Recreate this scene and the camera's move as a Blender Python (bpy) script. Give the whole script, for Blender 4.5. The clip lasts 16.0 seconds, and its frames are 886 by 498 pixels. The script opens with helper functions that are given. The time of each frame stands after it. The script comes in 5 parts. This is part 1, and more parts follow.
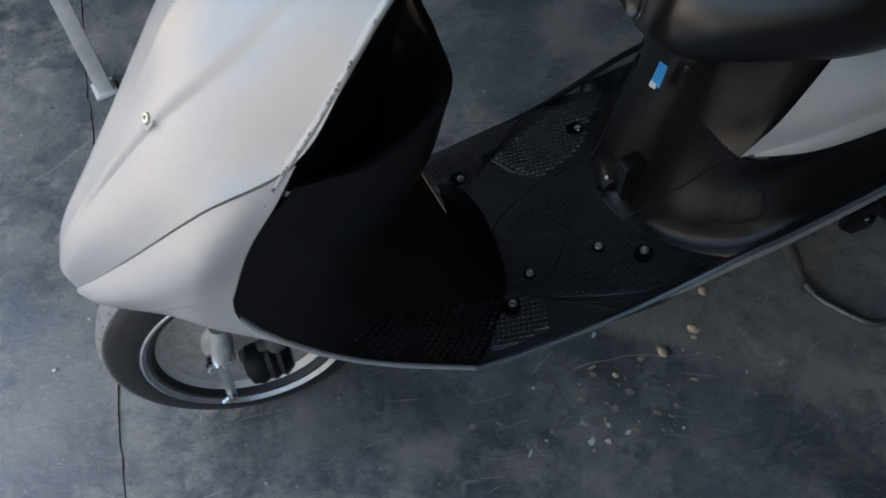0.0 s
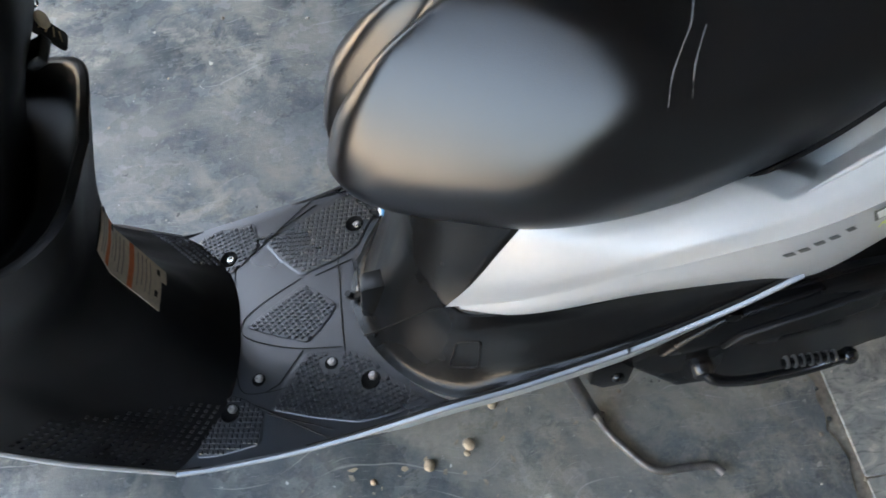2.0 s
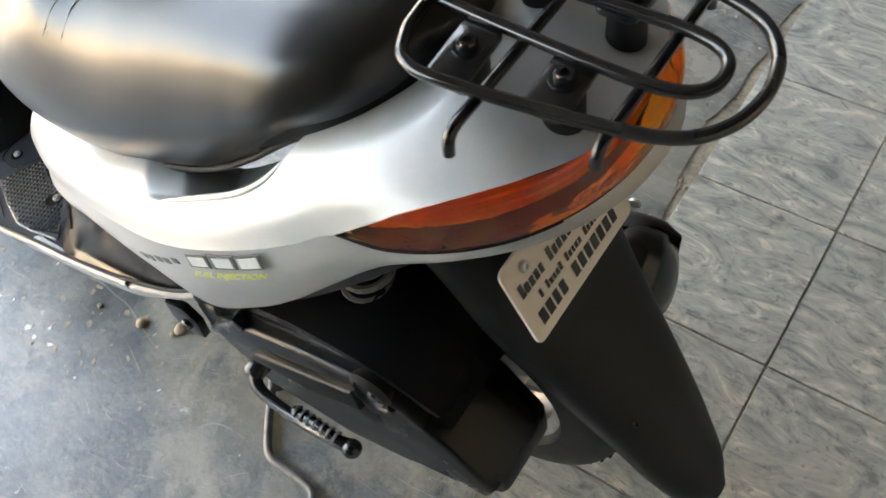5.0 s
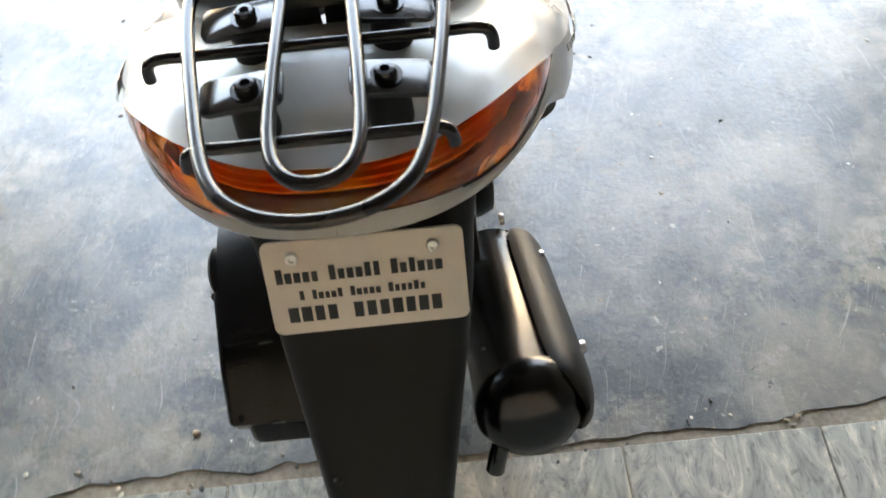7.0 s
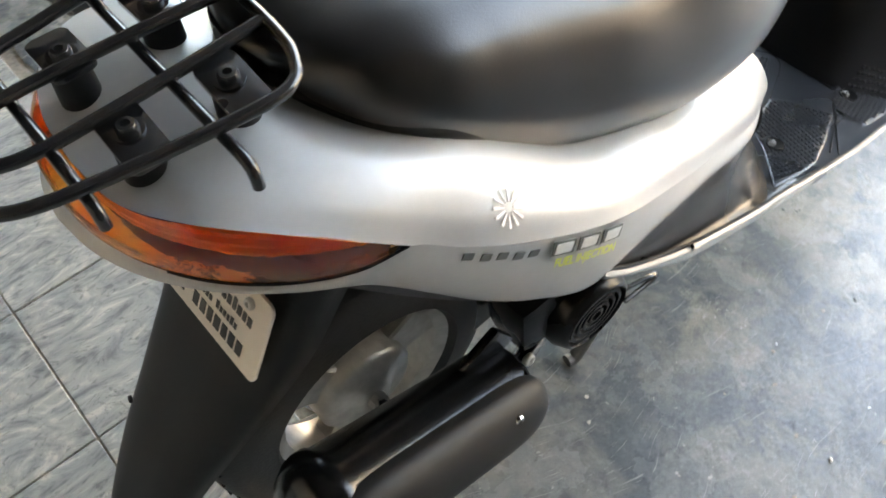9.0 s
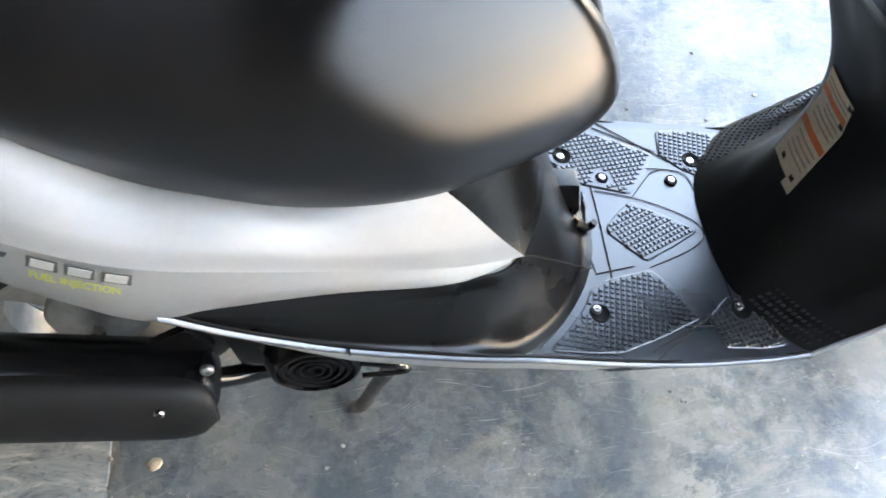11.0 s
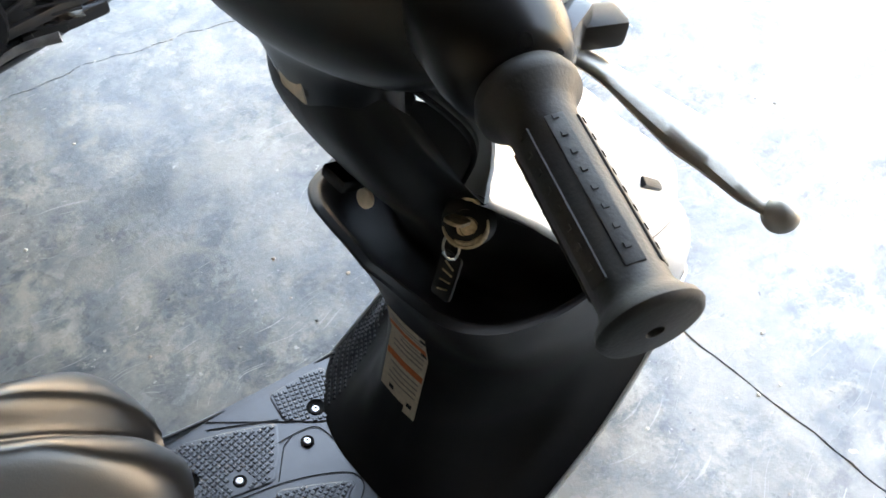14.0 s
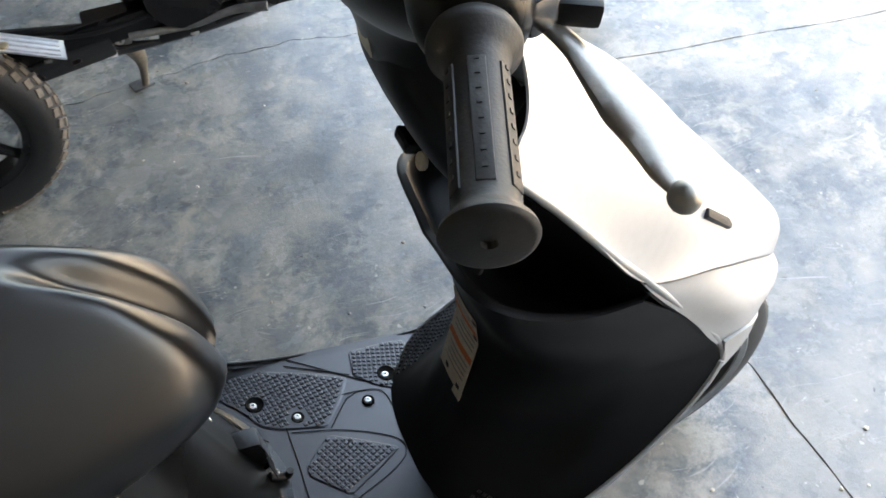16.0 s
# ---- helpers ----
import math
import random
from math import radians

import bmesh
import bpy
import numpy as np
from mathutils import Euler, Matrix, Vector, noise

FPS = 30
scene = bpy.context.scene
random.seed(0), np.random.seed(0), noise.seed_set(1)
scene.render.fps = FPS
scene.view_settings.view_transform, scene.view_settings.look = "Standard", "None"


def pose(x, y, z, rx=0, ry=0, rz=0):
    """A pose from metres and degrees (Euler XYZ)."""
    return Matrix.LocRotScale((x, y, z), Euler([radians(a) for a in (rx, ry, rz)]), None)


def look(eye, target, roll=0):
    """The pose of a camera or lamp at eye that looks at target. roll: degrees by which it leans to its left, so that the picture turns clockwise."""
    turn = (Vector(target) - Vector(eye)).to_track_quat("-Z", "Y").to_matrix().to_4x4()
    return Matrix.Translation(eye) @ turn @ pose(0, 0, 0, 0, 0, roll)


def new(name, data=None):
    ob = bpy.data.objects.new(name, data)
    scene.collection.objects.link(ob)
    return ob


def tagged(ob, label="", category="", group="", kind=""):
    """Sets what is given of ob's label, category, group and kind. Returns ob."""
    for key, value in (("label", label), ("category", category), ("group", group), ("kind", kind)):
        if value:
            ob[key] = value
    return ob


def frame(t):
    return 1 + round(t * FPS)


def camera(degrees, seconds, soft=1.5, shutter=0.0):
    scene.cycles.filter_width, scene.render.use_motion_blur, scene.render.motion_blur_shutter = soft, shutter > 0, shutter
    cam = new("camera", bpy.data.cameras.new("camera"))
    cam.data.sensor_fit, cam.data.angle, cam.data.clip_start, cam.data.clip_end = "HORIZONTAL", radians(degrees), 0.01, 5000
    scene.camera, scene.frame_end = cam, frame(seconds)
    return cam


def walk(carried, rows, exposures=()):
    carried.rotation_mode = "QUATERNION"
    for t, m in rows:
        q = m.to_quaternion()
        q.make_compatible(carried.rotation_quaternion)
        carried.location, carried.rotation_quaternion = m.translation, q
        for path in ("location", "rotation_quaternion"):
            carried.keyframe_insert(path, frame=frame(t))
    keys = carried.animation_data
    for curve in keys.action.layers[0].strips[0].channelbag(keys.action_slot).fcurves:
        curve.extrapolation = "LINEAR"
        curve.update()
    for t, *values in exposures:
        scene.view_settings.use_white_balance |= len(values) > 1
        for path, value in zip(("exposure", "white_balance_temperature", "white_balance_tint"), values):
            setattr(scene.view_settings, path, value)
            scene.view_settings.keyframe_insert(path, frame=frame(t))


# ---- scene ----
# camera and its walk round the scooter: seconds, eye, target and roll in degrees
cam = camera(52.06, 16.0, soft=1.6, shutter=0.3)
PATH = [
    (0, (0.2882, 0.7203, 1.2247), (0.0619, -0.4418, -0.3872), -7.16),
    (0.5, (0.1668, 0.6452, 1.1954), (0.0063, -0.4369, -0.4789), -5.05),
    (1, (0.0856, 0.6083, 1.2011), (-0.0874, -0.4255, -0.5022), -4.27),
    (1.5, (-0.0214, 0.6138, 1.2221), (-0.1758, -0.4744, -0.4488), -5.28),
    (2, (-0.1616, 0.6291, 1.2460), (-0.2309, -0.5093, -0.3970), -5.59),
    (2.5, (-0.2672, 0.6670, 1.2388), (-0.2899, -0.5058, -0.3811), -5.03),
    (3, (-0.3361, 0.6805, 1.2239), (-0.3487, -0.5025, -0.3887), -6.54),
    (3.5, (-0.5028, 0.6177, 1.2009), (-0.3910, -0.5204, -0.4399), -8.94),
    (4, (-0.6545, 0.5174, 1.1939), (-0.3949, -0.5373, -0.4855), -9.74),
    (4.5, (-0.8495, 0.4532, 1.1747), (-0.2958, -0.5089, -0.4890), -10.92),
    (5, (-1.0093, 0.3912, 1.1596), (-0.2412, -0.4584, -0.4800), -9.96),
    (5.2, (-1.0455, 0.3482, 1.1484), (-0.1974, -0.4229, -0.4906), -11.20),
    (7.3, (-1.2309, -0.1427, 1.1250), (-0.0839, 0.0306, -0.5042), -5.50),
    (7.5, (-1.1891, -0.1933, 1.1050), (-0.0926, 0.0918, -0.5432), -5.64),
    (8, (-1.0964, -0.3011, 1.1150), (-0.1086, 0.1924, -0.5526), -4.08),
    (8.2, (-1.0617, -0.3303, 1.1196), (-0.1215, 0.2423, -0.5501), -4.34),
    (10.3, (-0.5230, -0.5968, 1.2049), (-0.2791, 0.5280, -0.4308), 0.33),
    (10.5, (-0.4486, -0.6101, 1.2048), (-0.2584, 0.5151, -0.4377), -1.03),
    (11, (-0.3160, -0.6130, 1.1888), (-0.2177, 0.4771, -0.4851), -1.91),
    (11.5, (-0.2538, -0.6092, 1.1901), (-0.0864, 0.4939, -0.4698), -1.24),
    (12, (-0.1849, -0.6153, 1.2132), (0.1139, 0.5208, -0.4054), -2.91),
    (12.5, (-0.1480, -0.6436, 1.2297), (0.2142, 0.5435, -0.3386), -3.46),
    (13, (-0.1270, -0.6172, 1.2783), (0.3598, 0.5892, -0.2408), -1.31),
    (13.5, (-0.1331, -0.5043, 1.2948), (0.5097, 0.5871, -0.2530), -4.13),
    (14, (-0.1218, -0.4394, 1.2767), (0.6341, 0.5230, -0.3052), -3.23),
    (14.5, (-0.1084, -0.4070, 1.2682), (0.6590, 0.5072, -0.3366), -5.38),
    (15, (-0.0961, -0.4497, 1.2759), (0.5749, 0.5536, -0.3188), -5.88),
    (15.5, (-0.0716, -0.5302, 1.2707), (0.4643, 0.6037, -0.2872), -4.50),
    (16, (-0.0518, -0.5793, 1.2757), (0.3780, 0.6660, -0.2291), -4.75),
]
EXPOSURES = [(t, 4.2 + v, k, 10) for t, v, k in ((0.0, -1.85, 6500), (0.6, -1.85, 6500), (1.1, -1.0, 6900), (1.6, -0.3, 7100), (2.5, 0.35, 7000), (3.2, 0.35, 7000), (4.0, 0.4, 7600), (5.2, 0.65, 8200), (7.3, 0.88, 8100), (8.2, 0.95, 8100), (10.3, 0.98, 7200), (12.0, 1.1, 7050), (13.0, 0.82, 7400), (14.0, 0.35, 7500), (15.2, -0.02, 7500), (16.0, -0.12, 7500))]
walk(cam, [(t, look(eye, target, roll)) for t, eye, target, roll in PATH], EXPOSURES)

# daylight: a bright hazy sky that comes in under the added roof from the open front and the open sides
world = bpy.data.worlds.new("sky")
scene.world = world
world.use_nodes = True
wn, wl = world.node_tree.nodes, world.node_tree.links
sky = wn.new("ShaderNodeTexSky")
sky.sky_type = "NISHITA"
sky.sun_disc = False
sky.sun_elevation = radians(58)
sky.sun_rotation = radians(-128)
sky.air_density = 1.5
sky.dust_density = 8.0
wn["Background"].inputs["Strength"].default_value = 0.15
wl.new(sky.outputs["Color"], wn["Background"].inputs["Color"])
sun = new("sun", bpy.data.lights.new("sun", "SUN"))
sun.data.energy = 2.0
sun.data.angle = radians(0.6)
sun.data.color = (1.0, 0.95, 0.88)
sun.matrix_world = look((-4.2, -3.3, 8.5), (0, 0, 0))


# ---- materials ----
def material(name, color, rough=0.5, metal=0.0, var=0.15, scale=30.0, bump=0.0, bump_scale=200.0, coat=0.0, coat_rough=0.05, rough_var=0.08, coord="Object", spec=0.5):
    """A surface with two scales of colour and gloss variation and a fine relief."""
    m = bpy.data.materials.new(name)
    m.use_nodes = True
    n, l = m.node_tree.nodes, m.node_tree.links
    b = n["Principled BSDF"]
    tc = n.new("ShaderNodeTexCoord")
    big, fine = n.new("ShaderNodeTexNoise"), n.new("ShaderNodeTexNoise")
    big.inputs["Scale"].default_value, fine.inputs["Scale"].default_value = scale * 0.2, scale * 2.0
    big.inputs["Detail"].default_value, fine.inputs["Detail"].default_value = 5.0, 6.0
    for t in (big, fine):
        l.new(tc.outputs[coord], t.inputs["Vector"])
    add = n.new("ShaderNodeMath")
    add.operation = "ADD"
    l.new(big.outputs["Fac"], add.inputs[0])
    l.new(fine.outputs["Fac"], add.inputs[1])
    ramp = n.new("ShaderNodeMapRange")
    ramp.inputs["From Min"].default_value, ramp.inputs["From Max"].default_value = 0.6, 1.4
    ramp.inputs["To Min"].default_value, ramp.inputs["To Max"].default_value = 1.0 - var, 1.0 + var
    l.new(add.outputs[0], ramp.inputs["Value"])
    mul = n.new("ShaderNodeMix")
    mul.data_type, mul.blend_type = "RGBA", "MULTIPLY"
    mul.inputs["Factor"].default_value = 1.0
    mul.inputs["A"].default_value = (*color, 1)
    l.new(ramp.outputs["Result"], mul.inputs["B"])
    l.new(mul.outputs["Result"], b.inputs["Base Color"])
    rr = n.new("ShaderNodeMapRange")
    rr.inputs["From Min"].default_value, rr.inputs["From Max"].default_value = 0.3, 0.7
    rr.inputs["To Min"].default_value, rr.inputs["To Max"].default_value = max(rough - rough_var, 0.02), min(rough + rough_var, 1)
    l.new(big.outputs["Fac"], rr.inputs["Value"])
    l.new(rr.outputs["Result"], b.inputs["Roughness"])
    b.inputs["Metallic"].default_value = metal
    b.inputs["Specular IOR Level"].default_value = spec
    b.inputs["Coat Weight"].default_value, b.inputs["Coat Roughness"].default_value = coat, coat_rough
    if bump:
        rel = n.new("ShaderNodeTexNoise")
        rel.inputs["Scale"].default_value, rel.inputs["Detail"].default_value = bump_scale, 4.0
        l.new(tc.outputs[coord], rel.inputs["Vector"])
        bm_ = n.new("ShaderNodeBump")
        bm_.inputs["Strength"].default_value, bm_.inputs["Distance"].default_value = bump, 0.002
        l.new(rel.outputs["Fac"], bm_.inputs["Height"])
        l.new(bm_.outputs["Normal"], b.inputs["Normal"])
    return m


SILVER = material("silver_paint", (0.41, 0.415, 0.41), 0.48, 0.26, 0.04, 60, coat=0.42, coat_rough=0.07, rough_var=0.03)
# a darker silver for the edge skirt and the screw seat
SILVER_DULL = material("darker_silver_paint", (0.34, 0.36, 0.35), 0.45, 0.3, 0.08, 60, coat=0.3, coat_rough=0.1)
BLACK = material("black_moulded_plastic", (0.0055, 0.0055, 0.006), 0.46, 0.0, 0.3, 25, 0.12, 1300, spec=0.24)
# near black: painted shade in the bolt holes, and real dark floor spots
SHADE_AND_SPOT = material("hole_shade_and_floor_spot", (0.0022, 0.0022, 0.0022), 0.7, 0.0, 0.2, 30, spec=0.1)
BLACK_SATIN = material("black_satin_panel", (0.006, 0.006, 0.006), 0.28, 0.0, 0.3, 12, 0.05, 1500, spec=0.25)
MAT_RUBBER = material("floorboard_plastic", (0.0125, 0.0150, 0.0190), 0.32, 0.0, 0.3, 20, 0.10, 900, spec=0.95)
VINYL = material("black_seat_vinyl", (0.0045, 0.0045, 0.005), 0.33, 0.0, 0.25, 20, 0.07, 620, coat=0.10, coat_rough=0.25, rough_var=0.03, spec=0.65)
RUBBER = material("tyre_rubber", (0.014, 0.014, 0.0145), 0.55, 0.0, 0.35, 40, 0.3, 300)
GRIP = material("worn_grip_rubber", (0.024, 0.0225, 0.0205), 0.58, 0.0, 0.35, 60, 0.12, 500)
STEEL = material("zinc_bolt", (0.60, 0.60, 0.58), 0.3, 1.0, 0.2, 80)
CHROME = material("bright_trim", (0.74, 0.76, 0.78), 0.16, 1.0, 0.08, 30)
ALLOY = material("alloy_wheel", (0.50, 0.49, 0.465), 0.38, 0.45, 0.3, 30, 0.1, 300, coat=0.2)
BLACK_METAL = material("black_painted_steel", (0.012, 0.012, 0.013), 0.22, 0.2, 0.3, 40, 0.05, 400, 0.4, 0.08)
ENGINE = material("black_engine_casting", (0.0045, 0.0045, 0.005), 0.26, 0.0, 0.35, 30, 0.15, 500, spec=0.24)
GREASY = material("greasy_grey_metal", (0.16, 0.155, 0.15), 0.5, 0.7, 0.5, 30, 0.3, 200)
PLATE_WHITE = material("cream_plate_plastic", (0.78, 0.72, 0.64), 0.4, 0.0, 0.05, 30)
INK = material("black_print", (0.02, 0.02, 0.02), 0.5)
LABEL_PAPER = material("worn_label_paper", (0.62, 0.57, 0.47), 0.6, 0.0, 0.22, 90)
LABEL_ORANGE = material("orange_print", (0.62, 0.17, 0.05), 0.6, 0.0, 0.25, 90)
LABEL_GREY = material("grey_print", (0.30, 0.28, 0.25), 0.6, 0.0, 0.3, 120)
BLUE = material("blue_sticker", (0.02, 0.28, 0.62), 0.4, 0.0, 0.2, 120)
WHITE_STK = material("white_sticker", (0.75, 0.76, 0.76), 0.45, 0.0, 0.1, 80)
LIME = material("lime_sticker", (0.56, 0.64, 0.05), 0.4, 0.0, 0.15, 80)
DECAL_GREY = material("pale_grey_sticker", (0.60, 0.61, 0.60), 0.4, 0.1, 0.15, 80)
DECAL_PALE = material("pale_silver_sticker", (0.66, 0.66, 0.66), 0.4, 0.1, 0.1, 80)
GUNMETAL = material("dark_grey_sticker", (0.07, 0.075, 0.07), 0.4, 0.0, 0.2, 80)
POST_WHITE = material("chipped_white_paint", (0.66, 0.65, 0.62), 0.5, 0.0, 0.2, 25, 0.2, 60)
LOCK_TAN = material("worn_lock_ring", (0.50, 0.41, 0.28), 0.45, 0.5, 0.45, 140, 0.3, 300)
SCUFF = material("scuffed_vinyl", (0.24, 0.24, 0.235), 0.6, 0.0, 0.5, 120)
WALL = material("painted_plaster", (0.50, 0.465, 0.41), 0.85, 0.0, 0.1, 3, 0.2, 60)
YARD = material("sandy_concrete", (0.41, 0.375, 0.32), 0.9, 0.0, 0.15, 2, 0.3, 30)
# dark base puts the shade of the unseen side walls into their colour
WALL_DIM = material("shade_wall_plaster", (0.068, 0.063, 0.058), 0.85, 0.0, 0.15, 3, 0.2, 60)
# kept pale so the added back wall brightens the rear plate
WALL_PALE = material("pale_bounce_plaster", (0.46, 0.445, 0.42), 0.85, 0.0, 0.1, 3, 0.2, 60)
# near black, so the unseen roof mirrors as shade in glossy parts
CEILING = material("shade_roof_black", (0.036, 0.034, 0.032), 0.9, 0.0, 0.2, 4, 0.3, 40)
CLAY = material("dry_clay", (0.42, 0.33, 0.23), 0.9, 0.0, 0.3, 200, 0.5, 400)
DIRT = material("sandy_joint_dirt", (0.27, 0.23, 0.18), 0.95, 0.0, 0.5, 60, 0.6, 90)
LEVER_METAL = material("dull_cast_lever", (0.36, 0.34, 0.30), 0.42, 0.85, 0.2, 50, 0.1, 300)
DUSTY_RUBBER = material("dusty_tread", (0.15, 0.125, 0.10), 0.85, 0.0, 0.5, 60, 0.4, 200)
TREAD_DUST = material("dusty_rubber", (0.21, 0.205, 0.195), 0.8, 0.0, 0.45, 50, 0.3, 200)
CLAY_DARK = material("muddy_steel", (0.17, 0.145, 0.11), 0.7, 0.2, 0.45, 50, 0.4, 200)
GUARD = material("galvanised_guard", (0.42, 0.44, 0.46), 0.34, 0.7, 0.25, 40, 0.1, 200)
ORANGE_PLASTIC = material("orange_indicator", (0.75, 0.22, 0.02), 0.25)


def lens_material():
    m = bpy.data.materials.new("amber_red_lens")
    m.use_nodes = True
    n, l = m.node_tree.nodes, m.node_tree.links
    b = n["Principled BSDF"]
    b.inputs["Roughness"].default_value = 0.04
    b.inputs["IOR"].default_value = 1.45
    b.inputs["Transmission Weight"].default_value = 0.96
    tc, wave, bump = n.new("ShaderNodeTexCoord"), n.new("ShaderNodeTexNoise"), n.new("ShaderNodeBump")
    wave.inputs["Scale"].default_value = 45.0
    bump.inputs["Strength"].default_value, bump.inputs["Distance"].default_value = 0.25, 0.003
    l.new(tc.outputs["Object"], wave.inputs["Vector"])
    l.new(wave.outputs["Fac"], bump.inputs["Height"])
    cells, tint = n.new("ShaderNodeTexNoise"), n.new("ShaderNodeValToRGB")
    cells.inputs["Scale"].default_value, cells.inputs["Detail"].default_value = 26.0, 3.0
    tint.color_ramp.elements[0].position, tint.color_ramp.elements[1].position = 0.38, 0.66
    tint.color_ramp.elements[0].color, tint.color_ramp.elements[1].color = (1.0, 0.15, 0.012, 1), (1.0, 0.36, 0.04, 1)
    l.new(tc.outputs["Object"], cells.inputs["Vector"])
    l.new(cells.outputs["Fac"], tint.inputs["Fac"])
    l.new(tint.outputs["Color"], b.inputs["Base Color"])
    l.new(bump.outputs["Normal"], b.inputs["Normal"])
    return m


LENS = lens_material()
REFLECTOR = material("lamp_reflector", (0.96, 0.90, 0.76), 0.38, 0.45, 0.1, 40, 0.5, 40)
TRIM_METAL = material("brushed_trim", (0.12, 0.13, 0.145), 0.40, 0.9, 0.1, 40)
SHIELD_GREY = material("dull_heat_shield", (0.012, 0.0115, 0.011), 0.48, 0.0, 0.3, 20, 0.1, 800, spec=0.25)
MUFFLER = material("black_muffler_paint", (0.006, 0.006, 0.0065), 0.22, 0.0, 0.35, 40, 0.08, 400, spec=0.45)


def concrete_material():
    """Polished dark screed: cloudy blue grey, tan dried mud, pale flecks, fine scratches."""
    m = bpy.data.materials.new("worn_polished_screed")
    m.use_nodes = True
    n, l = m.node_tree.nodes, m.node_tree.links
    b = n["Principled BSDF"]
    tc = n.new("ShaderNodeTexCoord")

    def noise_tex(scale, detail, rough=0.6, dist=0.0, vec=None):
        t = n.new("ShaderNodeTexNoise")
        t.inputs["Scale"].default_value, t.inputs["Detail"].default_value = scale, detail
        t.inputs["Roughness"].default_value, t.inputs["Distortion"].default_value = rough, dist
        l.new(vec or tc.outputs["Object"], t.inputs["Vector"])
        return t.outputs["Fac"]

    def ramp(src, lo, hi, a=0.0, c=1.0):
        r = n.new("ShaderNodeMapRange")
        r.inputs["From Min"].default_value, r.inputs["From Max"].default_value = lo, hi
        r.inputs["To Min"].default_value, r.inputs["To Max"].default_value = a, c
        l.new(src, r.inputs["Value"])
        return r.outputs["Result"]

    def mix(fac, a, c, mode="MIX"):
        x = n.new("ShaderNodeMix")
        x.data_type, x.blend_type = "RGBA", mode
        if isinstance(fac, float):
            x.inputs["Factor"].default_value = fac
        else:
            l.new(fac, x.inputs["Factor"])
        for key, v in (("A", a), ("B", c)):
            if isinstance(v, tuple):
                x.inputs[key].default_value = (*v, 1)
            else:
                l.new(v, x.inputs[key])
        return x.outputs["Result"]

    def times(a, c):
        x = n.new("ShaderNodeMath")
        x.operation = "MULTIPLY"
        l.new(a, x.inputs[0])
        l.new(c, x.inputs[1])
        return x.outputs[0]

    # cloudy ground at several sizes
    base = mix(ramp(noise_tex(1.8, 6, 0.65, 0.8), 0.36, 0.64), (0.068, 0.077, 0.080), (0.160, 0.172, 0.176))
    base = mix(ramp(noise_tex(7.5, 8, 0.70, 0.25), 0.48, 0.66, 0.0, 0.7), base, (0.262, 0.266, 0.252))
    base = mix(ramp(noise_tex(15, 8, 0.75, 0.3), 0.51, 0.64, 0.0, 0.75), base, (0.058, 0.067, 0.071))
    base = mix(ramp(noise_tex(90, 5, 0.8), 0.45, 0.70, 0.0, 0.5), base, (0.07, 0.08, 0.086))
    wear = times(ramp(noise_tex(2.6, 5, 0.6, 0.5), 0.38, 0.58), ramp(noise_tex(13, 9, 0.74, 0.4), 0.46, 0.62))
    base = mix(wear, base, (0.285, 0.265, 0.222))
    # broad soft blotches of tan dust
    base = mix(ramp(noise_tex(4.2, 6, 0.62, 0.3), 0.48, 0.62, 0.0, 0.62), base, (0.285, 0.266, 0.228))
    # dried mud in patches, broken up at the edges
    mud = times(ramp(noise_tex(3.0, 8, 0.72, 0.4), 0.52, 0.60), ramp(noise_tex(16, 9, 0.80, 0.3), 0.46, 0.56))
    base = mix(mud, base, (0.315, 0.295, 0.250))
    # pale chips with ragged outlines
    jag = n.new("ShaderNodeTexNoise")
    jag.inputs["Scale"].default_value, jag.inputs["Detail"].default_value = 60.0, 4.0
    l.new(tc.outputs["Object"], jag.inputs["Vector"])
    warp = n.new("ShaderNodeVectorMath")
    warp.operation = "MULTIPLY_ADD"
    warp.inputs[1].default_value = (0.035, 0.035, 0.0)
    l.new(jag.outputs["Color"], warp.inputs[0])
    l.new(tc.outputs["Object"], warp.inputs[2])
    for sc, lo, hi, area, cut, col in ((26.0, 0.12, 0.08, 7, 0.56, (0.48, 0.45, 0.38)), (75.0, 0.16, 0.11, 15, 0.56, (0.42, 0.41, 0.37)), (40.0, 0.12, 0.09, 5, 0.55, (0.05, 0.05, 0.05))):
        vor = n.new("ShaderNodeTexVoronoi")
        vor.inputs["Scale"].default_value = sc
        l.new(warp.outputs[0], vor.inputs["Vector"])
        chips = times(ramp(vor.outputs["Distance"], lo, hi), ramp(noise_tex(area, 3), cut, cut + 0.04, 0.0, 0.85))
        base = mix(chips, base, col)
    # scratches: thin bent streaks, here and there
    bend = n.new("ShaderNodeTexNoise")
    bend.inputs["Scale"].default_value = 2.5
    l.new(tc.outputs["Object"], bend.inputs["Vector"])
    shift = n.new("ShaderNodeVectorMath")
    shift.operation = "MULTIPLY_ADD"
    shift.inputs[1].default_value = (0.35, 0.35, 0.0)
    l.new(bend.outputs["Color"], shift.inputs[0])
    l.new(tc.outputs["Object"], shift.inputs[2])
    for ang, sc, lo in ((25, 5.0, 0.70), (-48, 4.2, 0.705), (84, 5.5, 0.71), (-12, 7.0, 0.71), (40, 15.0, 0.685), (-70, 17.0, 0.69)):
        mp = n.new("ShaderNodeMapping")
        mp.inputs["Rotation"].default_value = (0, 0, radians(ang))
        mp.inputs["Scale"].default_value = (sc, sc * 34, 1)
        l.new(shift.outputs[0], mp.inputs["Vector"])
        s = noise_tex(1.0, 2, 0.5, 0.0, mp.outputs["Vector"])
